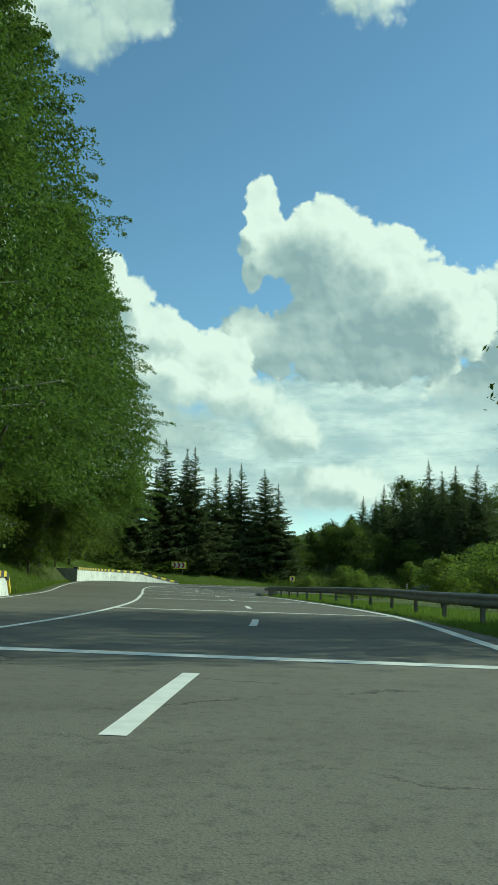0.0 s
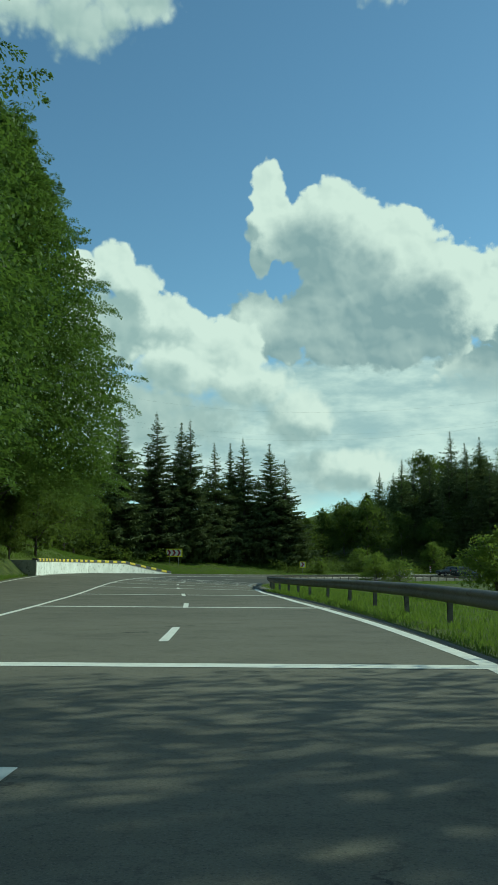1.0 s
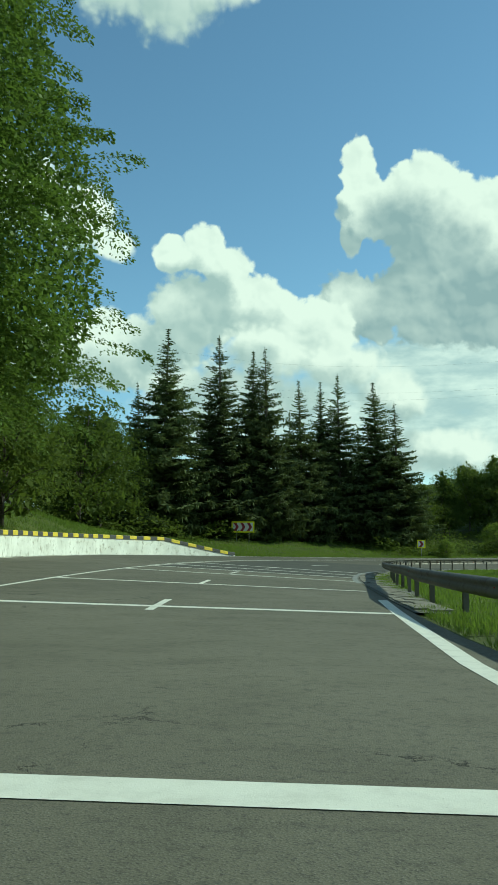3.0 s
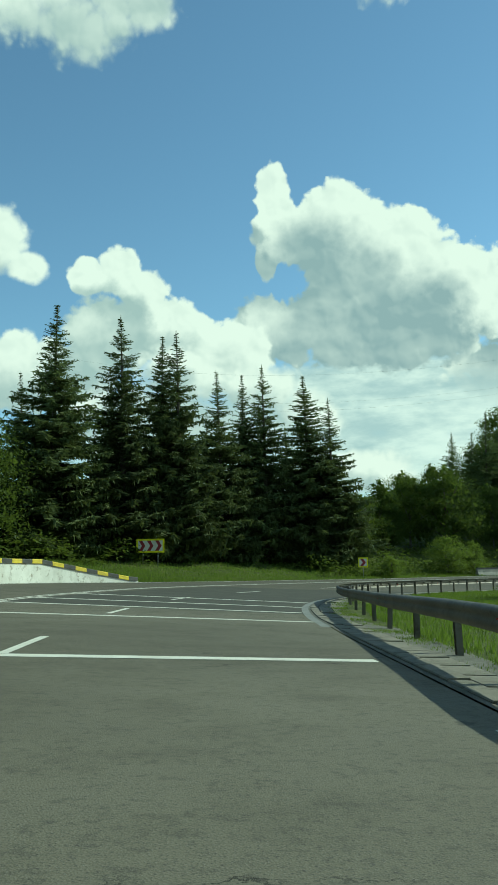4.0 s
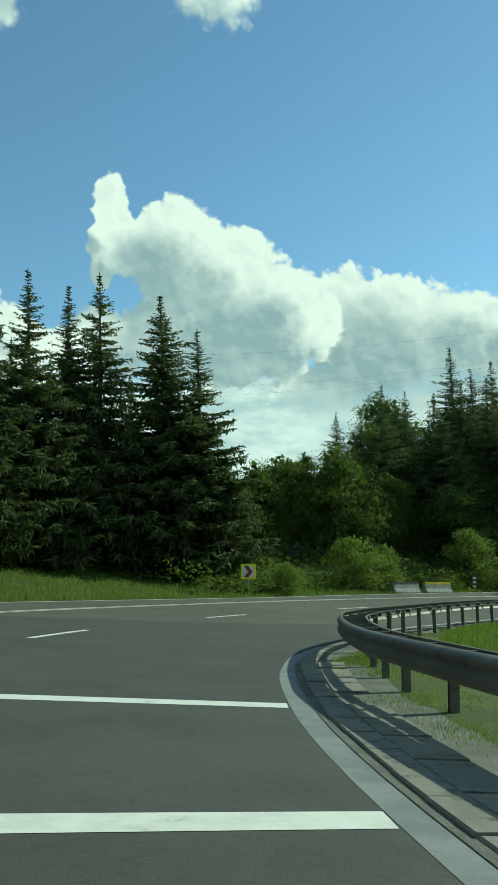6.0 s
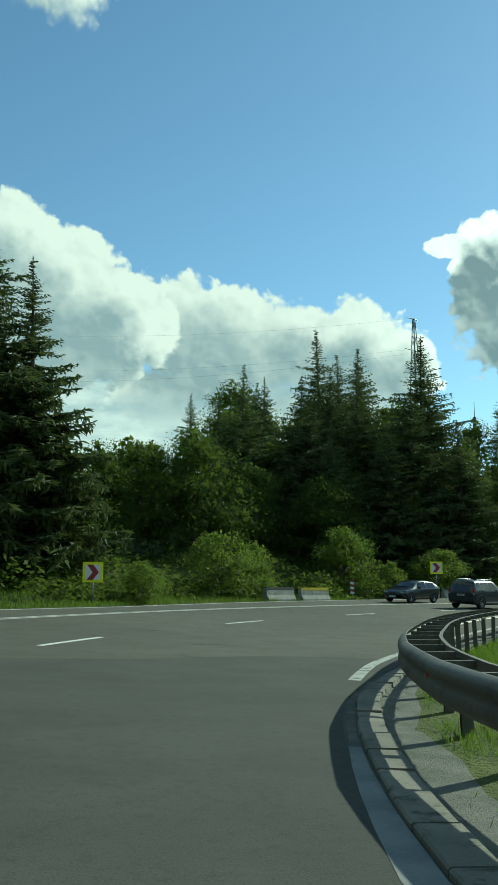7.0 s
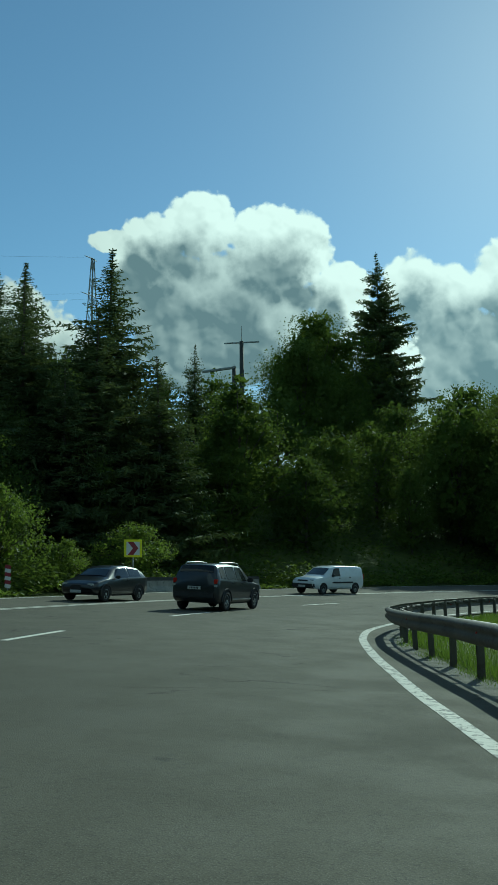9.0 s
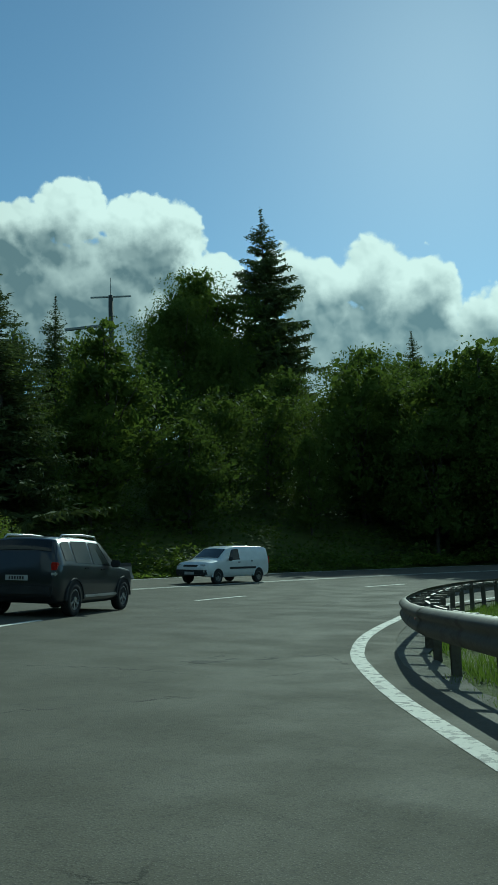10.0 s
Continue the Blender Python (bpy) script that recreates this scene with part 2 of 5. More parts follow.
def foliage(name, dark, light, through_color, rough=0.55, amount=0.35, vary=(1.3, 1.12, 0.9)):
    def build(n):
        rnd = n.add("ShaderNodeNewGeometry").outputs["Random Per Island"]
        own = n.add("ShaderNodeObjectInfo").outputs["Random"]
        pos = place(n)
        c = n.mix(rnd, dark, light)
        c = n.mix(n.math("MULTIPLY", n.ramp(n.noise(pos, 0.35, 3.0), 0.35, 0.7), 0.5), c, light)
        c = n.mix(0.42, c, n.mix(own, tuple(v * 0.6 for v in dark), tuple(v * k for v, k in zip(light, vary))))
        p = bsdf(n, c, rough, 0.0, spec=0.12)
        t = n.add("ShaderNodeBsdfTranslucent", Color=n.mix(0.5, c, through_color))
        return n.add("ShaderNodeMixShader", Fac=amount, i1=p, i2=t.outputs[0]).outputs[0]
    return material(name, build)


def ground_green(n):
    pos = place(n)
    broad, mid, fine = n.noise(pos, 0.08, 4.0), n.noise(pos, 0.9, 5.0, 0.65), n.noise(pos, 14.0, 3.0, 0.7)
    c = n.mix(n.ramp(broad, 0.35, 0.65), (0.060, 0.078, 0.018), (0.095, 0.112, 0.026))
    c = n.mix(n.ramp(mid, 0.42, 0.68), c, (0.120, 0.135, 0.030))
    c = n.mix(n.math("MULTIPLY", n.ramp(fine, 0.5, 0.75), 0.6), c, (0.03, 0.05, 0.014))
    return bsdf(n, c, 0.9, 0.0, fine, 0.8, 0.08, 0.2)


M = {
    "asphalt": material("asphalt", asphalt),
    "line": material("road_paint", paint_white),
    "ground": material("ground_green", ground_green),
    "concrete": worn("concrete", (0.36, 0.34, 0.29), (0.26, 0.25, 0.22), 0.9, 1.3, 35.0, grime=(0.13, 0.13, 0.10), strength=0.5),
    "slab": worn("weathered_slab", (0.27, 0.24, 0.19), (0.19, 0.175, 0.135), 0.95, 1.6, 35.0, grime=(0.09, 0.085, 0.055), strength=0.7, dist=0.008),
    "gutter": worn("gutter_concrete", (0.19, 0.195, 0.185), (0.27, 0.27, 0.25), 0.8, 2.0, 45.0, strength=0.4),
    "gravel": worn("gravel", (0.20, 0.185, 0.15), (0.12, 0.12, 0.085), 0.95, 2.2, 55.0, strength=0.9, dist=0.02),
    "galv": worn("galvanised_steel", (0.17, 0.155, 0.125), (0.115, 0.105, 0.085), 0.6, 0.9, 30.0, metal=0.3, strength=0.1, dist=0.002, grime=(0.075, 0.06, 0.045)),
    "wall": worn("whitewashed_wall", (0.78, 0.77, 0.70), (0.62, 0.61, 0.54), 0.9, 0.8, 22.0, strength=0.5, dist=0.01, grime=(0.33, 0.31, 0.25)),
    "yellow": worn("yellow_paint", (0.72, 0.55, 0.03), (0.55, 0.42, 0.04), 0.75, 2.5, 40.0, strength=0.3),
    "black": worn("black_paint", (0.035, 0.035, 0.033), (0.06, 0.06, 0.055), 0.75, 2.5, 40.0, strength=0.3),
    "sign_yellow": worn("sign_yellow", (0.98, 0.92, 0.015), (0.95, 0.88, 0.015), 0.5, 1.0, 30.0, strength=0.05),
    "sign_white": worn("sign_white", (0.86, 0.82, 0.78), (0.80, 0.76, 0.72), 0.5, 1.0, 30.0, strength=0.05),
    "sign_red": worn("sign_red", (0.33, 0.03, 0.05), (0.27, 0.03, 0.04), 0.45, 1.0, 30.0, strength=0.05),
    "reflector": worn("red_reflector", (0.6, 0.03, 0.02), (0.5, 0.02, 0.02), 0.25, 1.0, 30.0, strength=0.05),
    "steel": worn("painted_steel_post", (0.33, 0.34, 0.33), (0.24, 0.25, 0.24), 0.55, 2.0, 30.0, metal=0.4, strength=0.1),
    "bark": worn("bark", (0.075, 0.058, 0.042), (0.12, 0.10, 0.075), 0.95, 2.0, 16.0, strength=0.9, dist=0.03),
    "bark_pale": worn("pale_bark", (0.16, 0.15, 0.12), (0.10, 0.09, 0.07), 0.95, 2.0, 16.0, strength=0.9, dist=0.03),
    "spruce": foliage("spruce_needles", (0.054, 0.074, 0.032), (0.150, 0.172, 0.062), (0.16, 0.20, 0.05), 0.75, 0.26, (0.75, 0.85, 0.85)),
    "leaf": foliage("broad_leaves", (0.050, 0.076, 0.018), (0.115, 0.155, 0.032), (0.17, 0.23, 0.03), 0.7, 0.42),
    "beech_leaf": foliage("beech_leaves", (0.040, 0.074, 0.018), (0.118, 0.180, 0.037), (0.18, 0.27, 0.04), 0.5, 0.40),
    "leaf_bright": foliage("bright_leaves", (0.060, 0.098, 0.020), (0.148, 0.200, 0.038), (0.32, 0.42, 0.055), 0.5, 0.48),
    "grass": foliage("grass_blades", (0.060, 0.105, 0.018), (0.140, 0.205, 0.038), (0.24, 0.34, 0.04), 0.6, 0.45),
}


# ---------------------------------------------------------------- the road's line
LINE = [(-2.14, -48.89), (-1.67, -36.9), (-1.2, -24.91), (-0.73, -12.92), (-0.26, -0.93), (0.21, 11.06), (0.71, 23.59), (0.35, 35.59), (-0.64, 47.41), (-1.92, 58.51),
        (-3.6, 71.24), (-4.99, 83.28), (-5.91, 95.27), (-5.59, 107.24), (-3.35, 118.48), (1.6, 129.29), (8.69, 139.32), (17.12, 147.97), (26.38, 155.0), (37.58, 160.09),
        (49.34, 161.56), (61.34, 161.34), (72.79, 157.75), (82.76, 151.07), (90.45, 141.86), (95.23, 130.85), (96.71, 118.94), (94.77, 107.1), (89.58, 96.28), (81.55, 87.37)]
L = np.array(LINE)
Q = np.vstack([2 * L[0] - L[1], L, 2 * L[-1] - L[-2]])
DENSE = []
for i in range(1, len(Q) - 2):
    for u in np.linspace(0, 1, 24, endpoint=False):
        a, b, c, d = Q[i - 1:i + 3]
        DENSE.append(0.5 * (2 * b + (c - a) * u + (2 * a - 5 * b + 4 * c - d) * u * u + (3 * b - a - 3 * c + d) * u ** 3))
DENSE = np.array(DENSE + [L[-1]])
TAN = np.gradient(DENSE, axis=0)
TAN /= np.hypot(TAN[:, 0], TAN[:, 1])[:, None]
SIDE = np.c_[-TAN[:, 1], TAN[:, 0]]          # to the outside of the bend
RUN = np.r_[0, np.cumsum(np.hypot(*np.diff(DENSE, axis=0).T))]
RUN -= RUN[24 * 5]
S0, S1 = float(RUN[0]), float(RUN[-1])


def bank(s):
    u = np.clip((np.asarray(s, float) - 40) / 50, 0, 1)
    return 0.05 * u * u * (3 - 2 * u)


def xy(s, o):
    p = [np.interp(s, RUN, DENSE[:, k]) for k in (0, 1)]
    n = np.array([np.interp(s, RUN, SIDE[:, k]) for k in (0, 1)])
    n = n / np.hypot(*n)
    return float(p[0] + o * n[0]), float(p[1] + o * n[1])


def on_road(s, o, up=0.0):
    x, y = xy(s, o)
    return x, y, float(bank(s)) * o + up


def heading(s):
    """Degrees about z by which +y turns into the road's direction."""
    return math.degrees(math.atan2(-np.interp(s, RUN, TAN[:, 0]), np.interp(s, RUN, TAN[:, 1])))


def table(rows):
    a = np.array(rows, float)
    return lambda s: np.interp(s, a[:, 0], a[:, 1])


outer_edge = table([(-60, 9.0), (27, 9.2), (60, 10.6), (82, 11.2), (100, 12.4), (107, 11.6), (112, 10.2), (120, 8.9), (130, 8.2), (137, 8.0), (147, 8.9), (155, 9.6), (165, 10.2), (177, 11.8), (190, 12.2), (300, 12.2)])
inner_edge = table([(-60, 4.3), (10, 4.3), (40, 4.4), (47, 4.5), (55, 4.5), (60, 4.75), (70, 5.25), (81, 5.65), (92, 5.5), (97, 5.4), (105, 5.35), (113, 5.75), (119, 6.5), (122, 6.75), (125, 7.05), (130, 7.45), (135, 7.72), (140, 7.7), (146, 7.2), (151, 6.85), (157, 6.95), (165, 7.1), (190, 7.4), (300, 7.4)])
white_inner = table([(-60, 3.65), (10, 3.7), (20, 4.05), (28, 3.95), (40, 3.75), (52, 3.9), (60, 4.45), (66, 4.9), (96, 5.2), (105, 5.33), (110, 5.5), (113, 5.7), (119, 6.05), (121, 6.25), (122.5, 6.41), (125.5, 6.66), (130, 6.93), (135, 7.02), (140, 6.92), (144, 6.7), (148, 6.45), (152, 6.33), (156, 6.42), (161, 6.64), (190, 6.9), (300, 6.9)])
middle_line = table([(-60, 3.5), (0, 3.6), (17, 3.9), (40, 4.4), (86, 4.4), (98, 4.9), (106, 5.25), (125, 4.9), (140, 5.1), (160, 5.2), (180, 5.7), (300, 5.7)])
rail_beam = table([(-60, 5.2), (20, 5.2), (30, 5.3), (40, 5.25), (48, 5.1), (60, 5.4), (66, 5.68), (70, 6.1), (75, 6.5), (80, 6.78), (85, 7.0), (90, 6.95), (95, 6.6), (100, 6.17), (108, 6.05), (111, 6.2), (114, 6.45), (117, 6.75), (120, 6.97),
                   (125, 7.35), (130, 7.68), (135, 7.92), (138, 7.9), (141, 7.7), (144, 7.4), (147, 7.08), (150, 6.92), (154, 6.98), (158, 7.2), (163, 7.45), (170, 7.7), (190, 7.9), (300, 7.9)])
rail_top = table([(-60, 0.72), (20, 0.74), (30, 0.79), (38, 0.77), (45, 0.73), (52, 0.72), (62, 0.77), (72, 0.84), (84, 0.83), (92, 0.78), (102, 0.76), (114, 0.79), (124, 0.85), (134, 0.88), (141, 0.84), (146, 0.76), (152, 0.70), (165, 0.72), (300, 0.74)])      # the beam rides up and down along the bend


def rail_post(s):
    return rail_beam(s) + np.interp(s, [56, 64, 86, 98, 125, 140], [0.36, 0.24, 0.24, 0.58, 0.5, 0.4])


def nearest(x, y):
    """Station and signed offset (outside positive) of points."""
    x, y = np.atleast_1d(np.asarray(x, float)), np.atleast_1d(np.asarray(y, float))
    s, o = np.empty(len(x)), np.empty(len(x))
    for i in range(0, len(x), 4000):
        dx, dy = x[i:i + 4000, None] - DENSE[None, :, 0], y[i:i + 4000, None] - DENSE[None, :, 1]
        k = (dx * dx + dy * dy).argmin(1)
        r = np.arange(len(k))
        s[i:i + 4000] = RUN[k]
        o[i:i + 4000] = np.hypot(dx[r, k], dy[r, k]) * np.sign(dx[r, k] * SIDE[k, 0] + dy[r, k] * SIDE[k, 1])
    return s, o


def terrain(x, y):
    x, y = np.asarray(x, float), np.asarray(y, float)
    s, o = nearest(x, y)
    b, out, inn = bank(s), outer_edge(s), inner_edge(s)
    z = b * np.clip(o, -inn, out) - 0.06
    d = np.clip(o - out, 0, None)
    wall_side = np.clip((112 - s) / 12, 0, 1)
    far_side = np.clip((s - 148) / 20, 0, 1)
    mid = 1 - np.clip(wall_side + far_side, 0, 1)
    rise_wall = 1.10 * np.clip((d - 1.7) / 0.4, 0, 1) * np.clip((s - 70) / 6, 0, 1) + 0.46 * np.clip(d - 1.7, 0, 4) + 0.22 * np.clip(d - 5.7, 0, 40)
    rise_mid = 0.16 * np.clip(d - 0.4, 0, 13) + 0.03 * np.clip(d - 13, 0, 60)
    rise_far = 0.04 * np.clip(d, 0, 3) + 0.36 * np.clip(d - 3.5, 0, 40) - 0.15 * np.clip(d - 50, 0, 60)
    z = z + wall_side * rise_wall + mid * rise_mid + far_side * rise_far
    e = np.clip(-o - inn, 0, None)
    z = z - 0.03 * np.clip(e, 0, 12) + 0.05 * np.clip(e, 0, 1)
    rough = np.sin(x * 0.9 + 1.3 * np.sin(y * 0.37)) * np.cos(y * 0.8 + np.sin(x * 0.29))
    z = z + 0.12 * rough * np.clip((d - 1.5) / 4, 0, 1) + 0.05 * rough * np.clip((e - 1.0) / 3, 0, 1)
    return z


def height(x, y):
    return float(terrain([x], [y])[0])


# ---------------------------------------------------------------- building helpers
def smooth(me, on=True):
    me.polygons.foreach_set("use_smooth", [on] * len(me.polygons))


def link(name, me, mat, parent=None, label=""):
    if mat is not None and not me.materials:
        me.materials.append(mat)
    ob = new(name, me)
    if parent is not None:
        ob.parent = parent
    if label:
        tagged(ob, label)
    return ob


def mesh(name, verts, faces, flat=True):
    me = bpy.data.meshes.new(name)
    me.from_pydata([tuple(v) for v in verts], [], faces)
    me.update()
    if not flat:
        smooth(me)
    return me


def part(name, bm, mat, parent=None, label="", flat=True):
    me = bpy.data.meshes.new(name)
    bm.to_mesh(me)
    bm.free()
    if not flat:
        smooth(me)
    return link(name, me, mat, parent, label)


def box(bm, size, at=(0, 0, 0), turn=None, bevel=0.0):
    m = Matrix.Translation(at) @ (turn.to_4x4() if turn is not None else Matrix.Identity(4)) @ Matrix.Diagonal((*size, 1))
    made = bmesh.ops.create_cube(bm, size=1.0, matrix=m)["verts"]
    if bevel:
        bmesh.ops.bevel(bm, geom=list({e for v in made for e in v.link_edges}), offset=bevel, segments=2, affect="EDGES")
    return made


def tube(bm, points, radii, sides=8):
    """A tapered tube along points."""
    rings = []
    pts = [Vector(p) for p in points]
    for i, p in enumerate(pts):
        d = (pts[min(i + 1, len(pts) - 1)] - pts[max(i - 1, 0)]).normalized()
        u = d.orthogonal().normalized() if abs(d.z) < 0.9 else Vector((1, 0, 0)).cross(d).normalized()
        v = d.cross(u)
        rad = float(radii[i])
        rings.append([bm.verts.new(p + rad * (math.cos(a) * u + math.sin(a) * v)) for a in [2 * math.pi * k / sides for k in range(sides)]])
    for a, b in zip(rings, rings[1:]):
        for k in range(sides):
            bm.faces.new((a[k], a[(k + 1) % sides], b[(k + 1) % sides], b[k]))
    bm.faces.new(rings[-1])
    bm.faces.new(rings[0][::-1])


def thing(name, m, label, category, group="", kind=""):
    e = new(name)
    e.matrix_world = m
    e.empty_display_size = 0.3
    return tagged(e, label, category, group, kind)


def ribbon(name, s_values, offsets, mat, up=0.0, parent=None, thick=0.0):
    """A strip along the road between offset functions; offsets: list of functions of s."""
    verts, faces = [], []
    k = len(offsets)
    for s in s_values:
        for f in offsets:
            verts.append(on_road(s, float(f(s)), up))
    n = len(s_values)
    for i in range(n - 1):
        for j in range(k - 1):
            a = i * k + j
            faces.append((a, a + 1, a + k + 1, a + k)[::-1])
    if thick:
        base = len(verts)
        verts += [(x, y, z - thick) for x, y, z in verts]
        for i in range(n - 1):
            for j in (0, k - 1):
                a, b = i * k + j, (i + 1) * k + j
                f = (a, b, b + base, a + base)
                faces.append(f if j else f[::-1])
        for i in (0, n - 1):
            for j in range(k - 1):
                a, b = i * k + j, i * k + j + 1
                f = (a, b, b + base, a + base)
                faces.append(f[::-1] if i else f)
    return link(name, mesh(name, verts, faces), mat, parent)


# ---------------------------------------------------------------- ground and road
xs = np.unique(np.r_[-3000, -1500, -700, -350, -200, -140, np.arange(-100, 170, 1.5), 200, 260, 350, 700, 1500, 3000])
ys = np.unique(np.r_[-3000, -1500, -700, -300, -150, -90, np.arange(-60, 280, 1.5), 310, 360, 450, 800, 1500, 3000])
gx, gy = np.meshgrid(xs, ys)
gz = terrain(gx.ravel(), gy.ravel())
cols = len(xs)
gfaces = [(j * cols + i, j * cols + i + 1, (j + 1) * cols + i + 1, (j + 1) * cols + i) for j in range(len(ys) - 1) for i in range(cols - 1)]
ground = link("ground", mesh("ground", np.c_[gx.ravel(), gy.ravel(), gz], gfaces, False), M["ground"])
tagged(ground, "grassy ground rising into wooded hillsides round the bend", "ground", kind="structure")

steps = np.arange(S0, S1, 1.0)
road = ribbon("road", steps, [lambda s: -inner_edge(s), lambda s: -3.0, lambda s: 0.0, lambda s: 4.0, lambda s: outer_edge(s)], M["asphalt"])
tagged(road, "worn grey asphalt mountain road sweeping through a banked bend", "road", kind="structure")

# paint, each stroke a few millimetres proud of the asphalt
UP = 0.004
for k in range(-4, 22):
    c = float(RUN[24 * (5 + k)]) if 0 <= 24 * (5 + k) < len(RUN) else None
    if c is None or k > 19:
        continue
    ribbon("lane_dash", np.linspace(c - 1.65, c + 1.65, 5), [lambda s: -0.075, lambda s: 0.075], M["line"], UP, road)


def stroke(name, s_from, s_to, middle, half, step=1.0):
    return ribbon(name, np.arange(s_from, s_to, step), [lambda s: middle(s) - half, lambda s: middle(s) + half], M["line"], UP, road)


stroke("middle_line", S0, 88, middle_line, 0.075)
stroke("middle_line", 87.5, S1, lambda s: middle_line(s) - 0.14, 0.06)
stroke("middle_line", 87.5, S1, lambda s: middle_line(s) + 0.14, 0.06)
stroke("edge_line", S0, 66, lambda s: -white_inner(s), 0.115)
gutter = ribbon("gutter", np.arange(80, 109.1, 1.0), [lambda s: -inner_edge(s) - 0.09, lambda s: -inner_edge(s) + 0.22 * min(1.0, max(0.0, (109.5 - s) / 8))], M["gutter"], UP, road)
M["worn_line"] = material("worn_road_paint", lambda n: paint_white(n, 0.15, 6.0, 0.58))
edge = stroke("edge_line", 115.5, S1, lambda s: -white_inner(s), 0.095)
edge.data.materials[0] = M["worn_line"]
stroke("edge_line", S0, S1, lambda s: outer_edge(s) - 0.35, 0.07)
# a newer, darker stretch of asphalt in our lanes
def dark_asphalt(n):
    pos = place(n)
    grain, patch = n.noise(pos, 70.0, 2.0, 0.7), n.noise(pos, 0.7, 4.0, 0.6)
    c = n.mix(n.ramp(patch, 0.3, 0.7), (0.074, 0.072, 0.060), (0.095, 0.091, 0.075))
    c = n.mix(n.math("MULTIPLY", n.ramp(n.noise(pos, 9.0, 4.0, 0.7), 0.5, 0.66), 0.4), c, (0.052, 0.052, 0.047))
    c = n.mix(n.math("MULTIPLY", n.ramp(grain, 0.48, 0.75), 0.55), c, (0.028, 0.028, 0.027))
    return bsdf(n, c, 0.9, 0.0, grain, 0.5, 0.005, 0.2)


M["dark_asphalt"] = material("dark_asphalt", dark_asphalt)
verts, faces = [], []
cross = np.linspace(0, 1, 9)
for u in np.linspace(0, 1, 25):
    for v in cross:
        s_end = float(np.interp(v, [0, 0.1, 0.27, 0.37, 0.77, 1], [121.0, 120.4, 118.7, 117.0, 113.9, 112.6])) + 0.15 * math.sin(9 * v)
        s = 87.2 + (s_end - 87.2) * u
        edge = float(inner_edge(s)) - 0.03
        verts.append(on_road(s, -edge + (edge + 4.25) * v, 0.0015))
for i in range(24):
    for j in range(8):
        a = i * 9 + j
        faces.append((a, a + 9, a + 10, a + 1))
link("asphalt_patch", mesh("asphalt_patch", verts, faces), M["dark_asphalt"], road)
# long open joints across the lanes
def joint(points, half):
    """A wandering crack through stations and offsets."""
    verts = []
    fine = np.linspace(0, 1, 48)
    way = np.array(points, float)
    path = np.c_[[np.interp(fine, np.linspace(0, 1, len(way)), way[:, k]) for k in (0, 1)]].T
    run = np.gradient(path, axis=0)
    across = np.c_[-run[:, 1], run[:, 0]] / np.hypot(run[:, 0], run[:, 1])[:, None]
    for k in range(48):
        p = path[k] + across[k] * (0.012 * math.sin(k * 1.1) + 0.02 * math.sin(k * 0.23 + 1) + random.uniform(-0.012, 0.012))
        h = across[k] * half * random.uniform(0.25, 1.3)
        verts += [on_road(*(p - h), 0.0028), on_road(*(p + h), 0.0028)]
    faces = [(2 * k, 2 * k + 2, 2 * k + 3, 2 * k + 1) for k in range(47)]
    link("crack", mesh("crack", verts, faces), M["crack"], road, "dark open crack in the asphalt")


M["crack"] = worn("open_crack", (0.020, 0.020, 0.018), (0.035, 0.034, 0.030), 1.0, 3.0, 60.0, strength=0.2, spec=0.0)
for points, half in (([(103.2, -2.0), (103.7, -3.4), (104.2, -4.3), (104.2, -5.1)], 0.006), ([(136.6, -3.4), (137.2, -5.0), (137.3, -6.1)], 0.006)):
    joint(points, half)
# slow-down bars across the lanes
BARS = [(3.5, 0.0), (19.5, 0.0), (35.1, 0.3), (47.3, 0.3), (59.8, 0.25), (70.65, -0.15), (81.75, -0.5), (87.6, -0.5), (92.15, -0.7), (97.4, -0.6)]      # station, and how far the outer end runs ahead
for c, skew in BARS:
    verts, faces = [], []
    for i, o in enumerate(np.linspace(-float(inner_edge(c)) + 0.25, float(middle_line(c)), 9)):
        at = c + skew * o / 5
        verts += [on_road(at - 0.2, o, UP + 0.001), on_road(at + 0.2, o, UP + 0.001)]
    link("slow_bar", mesh("slow_bar", verts, [(2 * i, 2 * i + 2, 2 * i + 3, 2 * i + 1) for i in range(8)]), M["line"], road)

# ---------------------------------------------------------------- guard rail
PROFILE = [(-0.01, 0.0), (0.035, 0.025), (0.07, 0.06), (0.082, 0.10), (0.06, 0.145), (0.035, 0.18), (0.06, 0.205), (0.082, 0.235), (0.07, 0.27), (0.035, 0.30), (-0.01, 0.32)]
BEAM = 0.32


def rail_front(s):
    return float(rail_beam(s))


guardrail = thing("guardrail", Matrix.Identity(4), "weathered grey steel guardrail along the inside of the bend", "guardrail")
rail_stations = list(np.arange(-40, 96, 4.0)) + list(np.arange(98, 190, 2.0))
beam_at = list(np.arange(-42, 94, 4.0)) + list(np.arange(94, 191, 4.0))
for a, b in zip(beam_at, beam_at[1:]):
    verts, faces = [], []
    seg = np.linspace(a, b + 0.12, 5)
    lift = 0.0 if beam_at.index(a) % 2 else 0.004
    for s in seg:
        for q, h in PROFILE:
            verts.append(on_road(s, -rail_front(s) - 0.085 + q + lift, float(rail_top(s)) - BEAM + h))
        for q, h in PROFILE[::-1]:
            verts.append(on_road(s, -rail_front(s) - 0.085 + q + lift - 0.006, float(rail_top(s)) - BEAM + h))
    k = 2 * len(PROFILE)
    for i in range(4):
        for j in range(k):
            faces.append((i * k + j, i * k + (j + 1) % k, (i + 1) * k + (j + 1) % k, (i + 1) * k + j))
    link("beam", mesh("beam", verts, faces, False), M["galv"], guardrail)
pm = bmesh.new()
